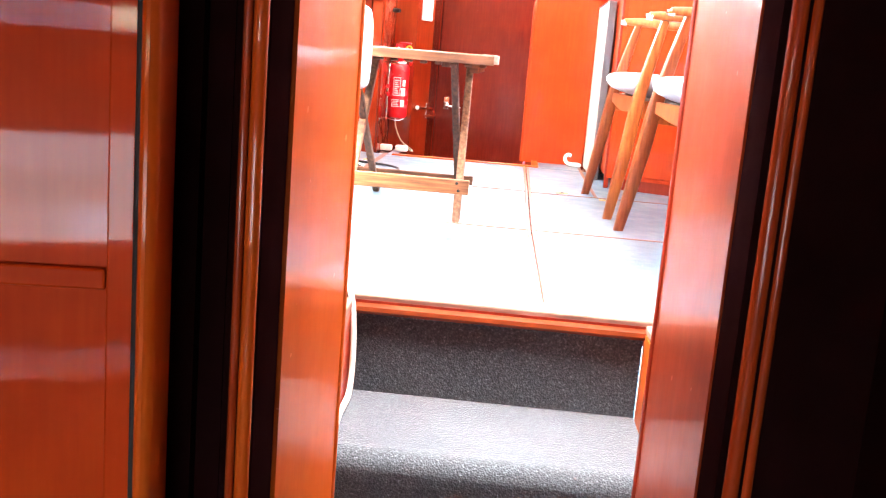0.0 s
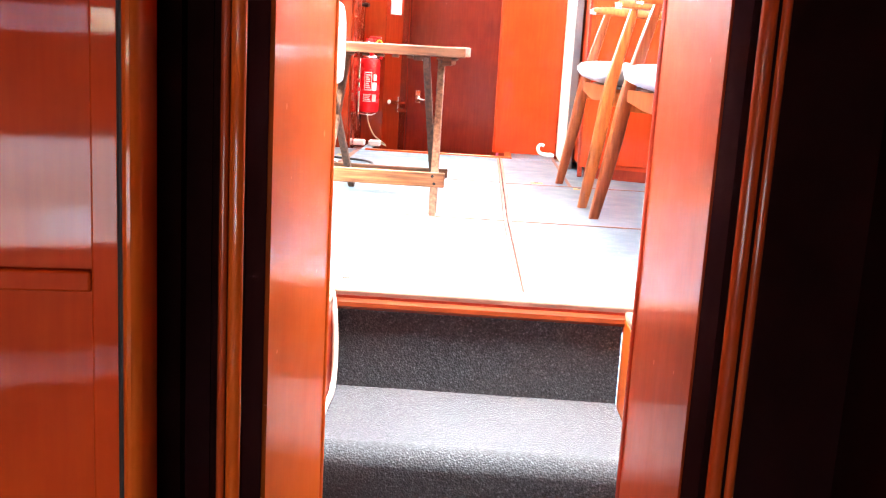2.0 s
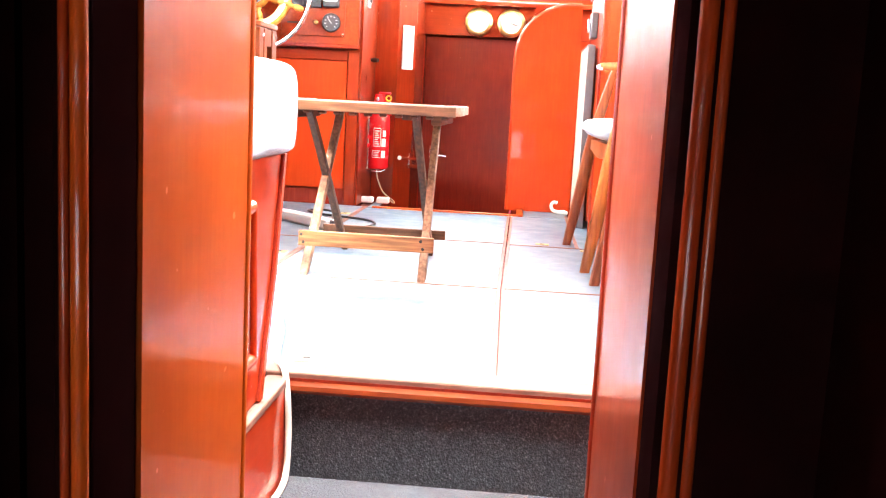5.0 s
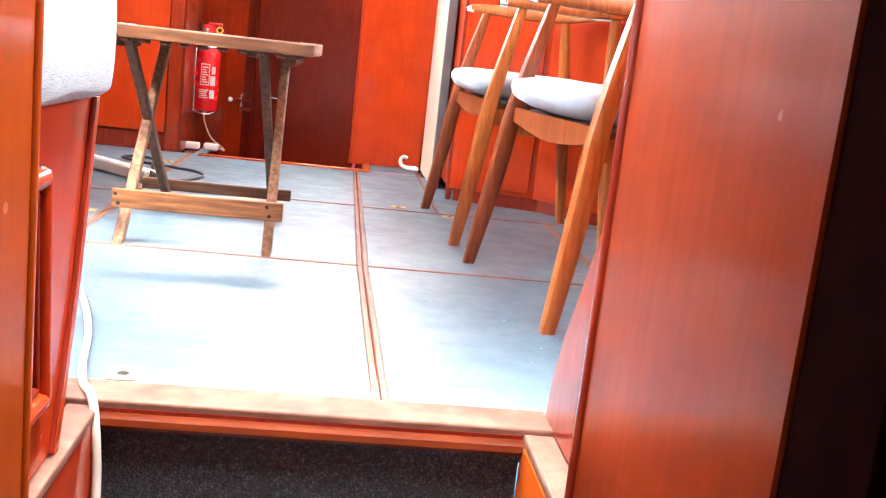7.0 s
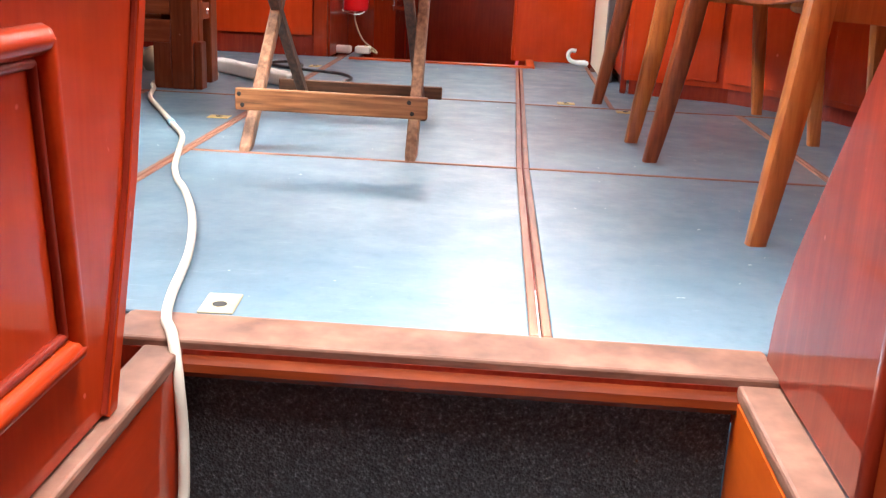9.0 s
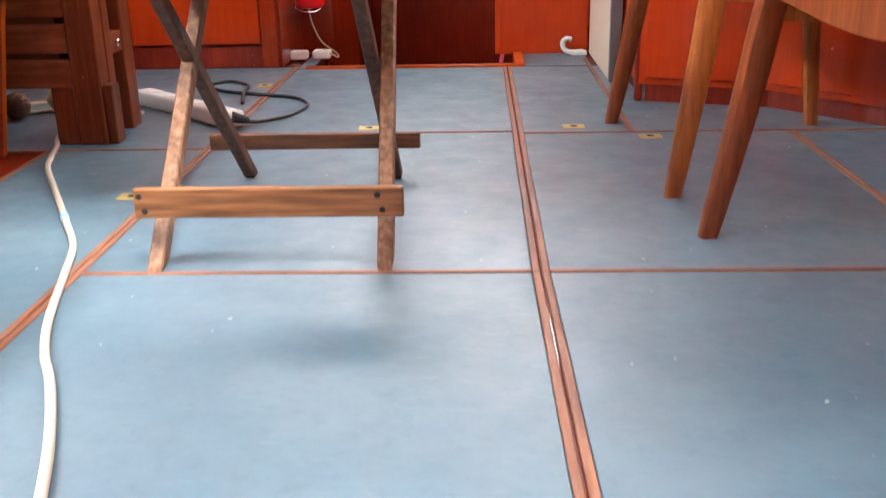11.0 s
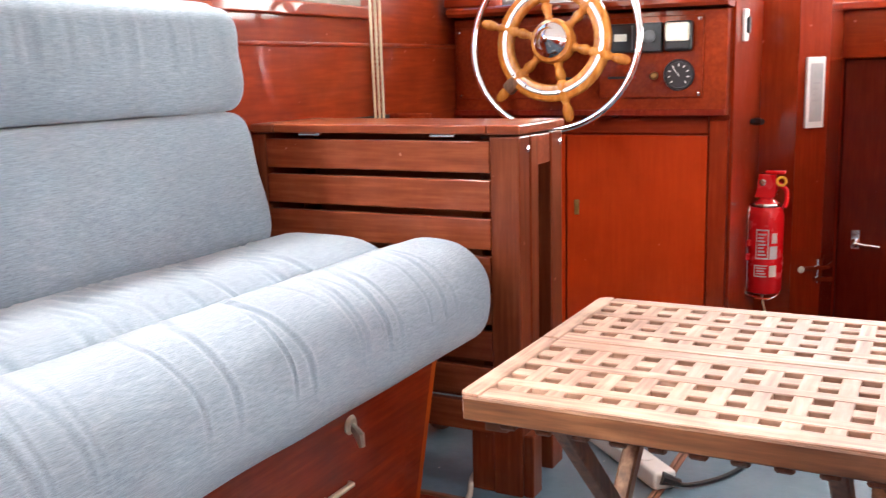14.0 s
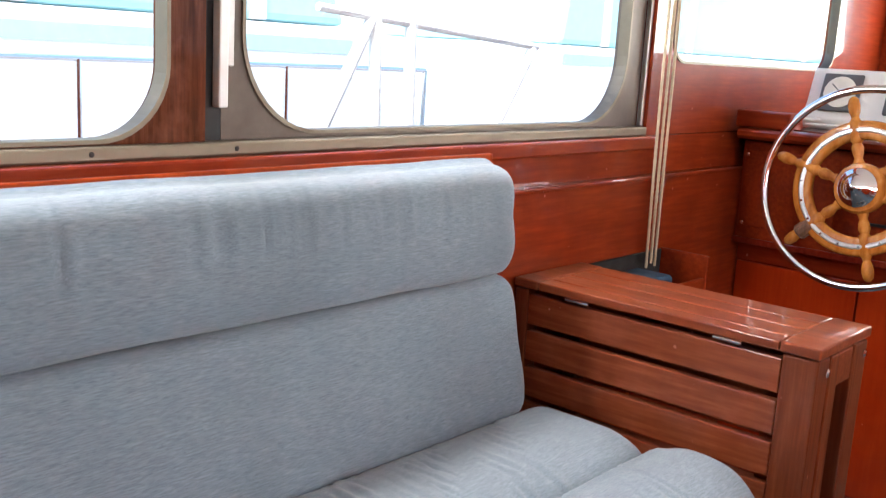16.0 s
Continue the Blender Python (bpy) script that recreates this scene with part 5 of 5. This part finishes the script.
# ---- starboard cabinet and cream board ----
plan = [(0.362, 2.385), (0.684, 2.275), (0.94, 1.985), (1.12, 1.50), (1.12, -0.70), (1.60, -0.70), (1.60, 3.34), (0.362, 3.34)]
cab = thing("starboard_cabinet", "long glossy mahogany cabinet with angled fronts", "cabinet")
part("body", prism(plan, "z", 0.05, 1.12), RED_VARNISH, cab)
part("plinth", prism([(x + (0.02 if x < 1.3 else 0), y - (0 if y > 0 else 0)) for x, y in plan], "z", 0.0, 0.05), DARK_MAHOGANY, cab)
part("worktop", prism([(x - (0.012 if x < 1.3 else 0), y) for x, y in plan], "z", 1.12, 1.145, 0.004), RED_VARNISH_H, cab)


def facet(a, b, z0, z1, proud=0.010, inset=0.02):
    a, b = Vector((*a, 0)), Vector((*b, 0))
    d = (b - a).normalized()
    n = Vector((d.y, -d.x, 0)) if d.y < 0 else Vector((-d.y, d.x, 0))
    n = n if n.x < 0 or n.y < 0 else -n
    a, b = a + d * inset, b - d * inset
    pts = [a + n * 0.001, b + n * 0.001, b + n * proud, a + n * proud]
    return prism([(p.x, p.y) for p in pts], "z", z0, z1, 0.002)


for a, b in zip(plan[:4], plan[1:5]):
    a_, b_ = Vector(a), Vector(b)
    k = max(1, round((b_ - a_).length / 0.45))
    for i in range(k):
        part("cabinet_door", facet(a_.lerp(b_, i / k), a_.lerp(b_, (i + 1) / k), 0.07, 1.08), RED_VARNISH, cab)
part("corner_post", box(0.352, 0.374, 2.385, 2.41, 0.0, 1.12, 0.005, 2), DARK_MAHOGANY, cab)
creamy = thing("cream_board", "cream laminate board with dark grey edging leaning on the cabinet", "board")
part("sheet", box(0.318, 0.344, 2.722, 3.322, 0.0, 0.858, 0.003), CREAM, creamy)
part("edging", box(0.316, 0.352, 2.690, 2.7215, 0.0, 0.862, 0.003), GREY_EDGE, creamy)
part("top_edging", box(0.316, 0.346, 2.722, 3.322, 0.8585, 0.866, 0.002), GREY_EDGE, creamy)
catch = thing("cabinet_catch", "dark metal catch above the cream board", "catch")
part("plate", box(0.330, 0.361, 2.80, 2.92, 0.90, 1.02, 0.004, 2), GREY_EDGE, catch)
part("hasp", rod([(0.325, 2.84, 0.93), (0.318, 2.86, 0.99)], [0.012, 0.008], 10), CHROME, catch)
hook = thing("white_hook", "white plastic hook lying by the wall", "hook")
part("bow", rod(smooth_path([(0.292, 3.30, 0.012), (0.245, 3.285, 0.012), (0.222, 3.29, 0.022), (0.215, 3.29, 0.045), (0.228, 3.29, 0.062), (0.248, 3.29, 0.058)], 6), 0.009, 10), WHITE, hook, smooth=True)
part("shank", box(0.245, 0.306, 3.275, 3.31, 0.0, 0.016, 0.003), WHITE, hook)
cloth = thing("pink_cloth", "pink cloth hanging in the forward companionway", "cloth")
part("fold", loft([[(0.030 - 0.02 * k + 0.006 * math.sin(j * 1.7 + k), 3.42 + 0.012 * j, 0.16 - 0.10 * k) for j in range(10)] for k in range(4)], caps=False, closed=False), PINK, cloth)
part("peg", rod([(0.066, 3.47, 0.17), (0.02, 3.47, 0.17)], 0.006, 8), BRASS, cloth)

# ---- cables and clutter ----
flex = thing("white_cable", "long white electric cable lying over stairs and floor", "cable")
pts = [(-0.376, -0.75, -0.57), (-0.374, -0.70, -0.39), (-0.378, -0.55, -0.388), (-0.378, -0.46, -0.32), (-0.386, -0.44, -0.235), (-0.394, -0.30, -0.206), (-0.396, -0.16, -0.203), (-0.396, -0.134, -0.12), (-0.403, -0.125, -0.03), (-0.417, -0.10, 0.013), (-0.441, -0.05, 0.012), (-0.467, 0.046, 0.008), (-0.504, 0.233, 0.008), (-0.563, 0.432, 0.008), (-0.630, 0.60, 0.008), (-0.675, 0.69, 0.008), (-0.717, 0.804, 0.008), (-0.764, 0.976, 0.009), (-0.807, 1.122, 0.008), (-0.88, 1.271, 0.008), (-0.985, 1.478, 0.008), (-1.075, 1.656, 0.008), (-1.110, 1.76, 0.008), (-1.138, 1.862, 0.008), (-1.18, 1.99, 0.008), (-1.16, 2.20, 0.008), (-1.14, 2.44, 0.010)]
sheath = part("sheath", rod(smooth_path(pts, 8), 0.0068, 10), CABLE, flex, smooth=True)
part("tape", rod([(-0.896, 1.303, 0.008), (-0.881, 1.273, 0.008)], 0.0085, 10), BLUE_TAPE, sheath, "pale blue tape")
ball = thing("cord_ball", "brown ball of wound cord under the folded table", "ball of cord", (-1.40, 2.23, 0.0))
wound = []
for k in range(260):
    a, p = k * 0.42, k * 0.0553
    wound.append((0.034 * math.cos(a) * math.cos(p), 0.034 * math.sin(a), 0.040 + 0.034 * math.cos(a) * math.sin(p)))
part("cord", rod(wound, 0.0055, 6), TEAK_DARK, ball, smooth=True)
strip = thing("power_strip", "white multi-socket power strip on the floor", "power strip")
sm = pose(-0.93, 2.27, 0, 0, 0, -44.7)
part("case", move(box(-0.26, 0.26, -0.030, 0.030, 0.0, 0.045, 0.010, 3), sm), WHITE, strip, smooth=True)
for k in range(5):
    part("socket", lathe([(0.019, 0.0452), (0.019, 0.0465), (0.016, 0.0465)], 18, sm @ pose(-0.17 + 0.085 * k, 0, 0)), PAPER, strip)
lead = thing("black_cable", "looped black cable on the floor", "cable")
part("sheath", rod(smooth_path([(-0.745, 2.085, 0.03), (-0.70, 2.11, 0.012), (-0.63, 2.22, 0.006), (-0.600, 2.36, 0.006), (-0.66, 2.48, 0.006), (-0.78, 2.54, 0.006), (-0.90, 2.60, 0.006), (-0.98, 2.70, 0.006), (-0.93, 2.78, 0.006), (-0.85, 2.70, 0.006), (-0.83, 2.55, 0.008), (-0.80, 2.40, 0.006)], 8), 0.0055, 8), BLACK, lead, smooth=True)
part("plug", rod([(-0.752, 2.078, 0.032), (-0.715, 2.10, 0.018)], [0.016, 0.009], 10), BLACK, lead)
for x, y in ((-0.784, 3.29), (-0.697, 3.30)):
    sk = thing("floor_socket", "small white surface socket on the floor", "socket", group="white floor sockets")
    part("case", box(x - 0.034, x + 0.034, y - 0.03, y + 0.03, 0.0, 0.032, 0.008, 2), WHITE, sk)
thin = thing("thin_cable", "thin beige cable hanging from the extinguisher to the sockets", "cable")
part("sheath", rod(smooth_path([(EX - 0.004, EY, 0.176), (EX + 0.005, EY - 0.01, 0.12), (EX + 0.045, EY - 0.05, 0.05), (EX + 0.11, EY - 0.10, 0.010), (EX + 0.12, EY - 0.17, 0.006), (-0.69, 3.30, 0.036)], 8), 0.0035, 8), ROPE, thin, smooth=True)
knot = thing("rope_ball", "brown round rope knot on the floor behind the folded table", "rope knot")
kb = lathe([(0.004, 0.0), (0.03, 0.006), (0.044, 0.028), (0.046, 0.045), (0.036, 0.072), (0.016, 0.086), (0.003, 0.088)], 18, pose(-1.30, 2.32, 0))
for v in kb.verts:
    v.co += Vector(noise.noise_vector(v.co * 40)) * 0.006
part("ball", kb, ROPE, knot, smooth=True)
tail = rod(smooth_path([(-1.34, 2.33, 0.006), (-1.42, 2.30, 0.006), (-1.48, 2.40, 0.006), (-1.36, 2.46, 0.006), (-1.22, 2.42, 0.006), (-1.06, 2.28, 0.006)], 8), 0.006, 8)
part("tail", tail, CABLE, knot, smooth=True)

# ---- roof, starboard windows, windscreen ----
roof = box(-1.95, 1.75, 0.16, 4.45, 1.95, 2.0)
box(-1.95, -0.40, -0.82, 0.16, 1.95, 2.0, into=roof)
box(0.24, 1.75, -0.82, 0.16, 1.95, 2.0, into=roof)
box(-0.40, 0.24, -0.82, -0.66, 1.95, 2.0, into=roof)
setting(part("ceiling", roof, CEILING), "pale headlining of the wheelhouse", "ceiling")


def side_light(name, axis, w0, w1, outer, hole, label):
    w = thing(name, label, "window", kind="structure")
    part("surround", surround(axis, w0, w1, outer, hole, 0.10, 8), OLD_VARNISH, w)
    g = part("pane", prism(rounded(*hole, 0.10, 8), axis, (w0 + w1) / 2, (w0 + w1) / 2 + 0.004), GLASS, w)
    g.visible_shadow = False
    return w


# Unseen windows, mirrored from the port side to let light in.
side_light("window_4", "x", 1.60, 1.69, (-0.82, 0.75, 1.146, 1.95), (-0.35, 0.68, 1.24, 1.76), "unseen starboard window added to let light in")
side_light("window_5", "x", 1.60, 1.69, (0.75, 2.30, 1.146, 1.95), (0.82, 2.22, 1.24, 1.76), "unseen starboard window added to let light in")
side_light("window_6", "x", 1.60, 1.69, (2.30, 4.30, 1.146, 1.95), (2.40, 3.70, 1.24, 1.76), "unseen starboard window added to let light in")
setting(part("wall_starboard_low", box(1.601, 1.69, -0.82, 4.3, LOW, 1.145), VARNISH_H), "varnished mahogany side wall", "wall")
for n_, (a, b) in enumerate(((-1.87, -0.42), (-0.42, 0.42), (0.42, 1.69))):
    side_light("window_%d" % (7 + n_), "y", 4.30, 4.40, (a, b, 1.176, 1.95), (a + (0.07 if n_ else 0.22), b - 0.07, 1.25 if n_ else 1.39, 1.80), "windscreen window with rounded corners")
setting(part("wall_front_low", box(-1.87, 1.69, 4.301, 4.40, -0.85, 1.175), VARNISH_X), "varnished mahogany front wall", "wall")
setting(part("shelf_forward", box(-0.72, 1.6, 4.145, 4.30, 1.1785, 1.19), VARNISH_X), "varnished dash shelf under the windscreen", "shelf")

# ---- outside: water, quay, neighbouring boats ----
setting(part("ground", box(-400, 400, -400, 400, -1.6, -1.5), WATER), "calm harbour water", "water")
setting(part("pontoon", box(-4.6, -2.9, -30, 40, -1.45, 0.55), TIMBER), "grey timber quay beside the boat", "quay")


def cruiser(at, turn, label):
    b = thing("motor_boat", label, "boat", group="boats in the harbour")
    hull = []
    for k in range(13):
        u = k / 12
        w = 1.6 * (1 - max(0, (u - 0.55) / 0.45) ** 2.2) + 0.02
        hull.append([(-w, -4.5 + 9 * u, 0.95 + 0.35 * u * u), (-w * 0.8, -4.5 + 9 * u, 0.1), (0, -4.5 + 9 * u, -0.4), (w * 0.8, -4.5 + 9 * u, 0.1), (w, -4.5 + 9 * u, 0.95 + 0.35 * u * u)])
    part("hull", loft(hull), GEL, b, smooth=True)
    part("rubbing_strake", box(-1.64, 1.64, -4.5, 0.6, 0.78, 0.86, 0.01), TEAL, b)
    part("cabin", prism([(-4.2, 0.96), (3.0, 1.05), (2.6, 1.95), (-4.0, 1.95)], "x", -1.2, 1.2, 0.04), GEL, b)
    part("cabin_stripe", box(-1.206, 1.206, -3.9, 2.5, 1.78, 1.87), TEAL, b)
    part("canopy", prism([(-3.9, 1.955), (2.5, 1.955), (1.9, 3.1), (-3.7, 3.05)], "x", -1.15, 1.15, 0.05), TEAL, b, "turquoise canvas canopy")
    for y in (-3.2, -1.5, 0.2, 1.7):
        part("canopy_frame", box(-1.17, 1.17, y, y + 0.12, 1.96, 3.0, 0.01), GEL, b)
    for y in (-3.5, -2.2, -0.9, 0.4, 1.7, 2.9):
        part("stanchion", rod([(1.5, y, 0.98), (1.5, y, 1.7)], 0.018, 8), CHROME, b)
    part("guard_rail", rod([(1.5, -3.5, 1.7), (1.5, 2.9, 1.7)], 0.016, 8), CHROME, b)
    b.matrix_basis = pose(*at, 0, 0, turn)
    return b


boat1 = cruiser((-6.5, 2.2, -0.5), 0, "white motor boat with turquoise canvas canopy moored alongside")
copy_thing(boat1, pose(-6.9, 11.6, -0.5, 0, 0, 0))
copy_thing(boat1, pose(6.0, 4.0, -0.9, 0, 0, 180))
copy_thing(boat1, pose(1.0, 13.0, -0.9, 0, 0, 90))
# Unseen boat, added astern to whiten the view through the stern lights.
copy_thing(boat1, pose(0.5, -11.0, -0.9, 0, 0, 90))
ladder = thing("boarding_rail", "white tubular boarding rail outside the window", "rail")
for a, b in (((-2.9, 2.545, 1.44), (-2.9, 2.25, 0.92)), ((-2.9, 3.47, 1.37), (-2.9, 3.15, 0.90)), ((-2.9, 2.725, 1.75), (-2.9, 2.77, 0.55)), ((-2.9, 2.56, 1.44), (-2.9, 2.60, 0.55))):
    part("pole", rod([a, b, (b[0], b[1], 0.545)], 0.022, 8), GEL, ladder)
part("top_pole", rod([(-2.9, 2.30, 1.46), (-2.9, 3.50, 1.38)], 0.015, 8), GEL, ladder)
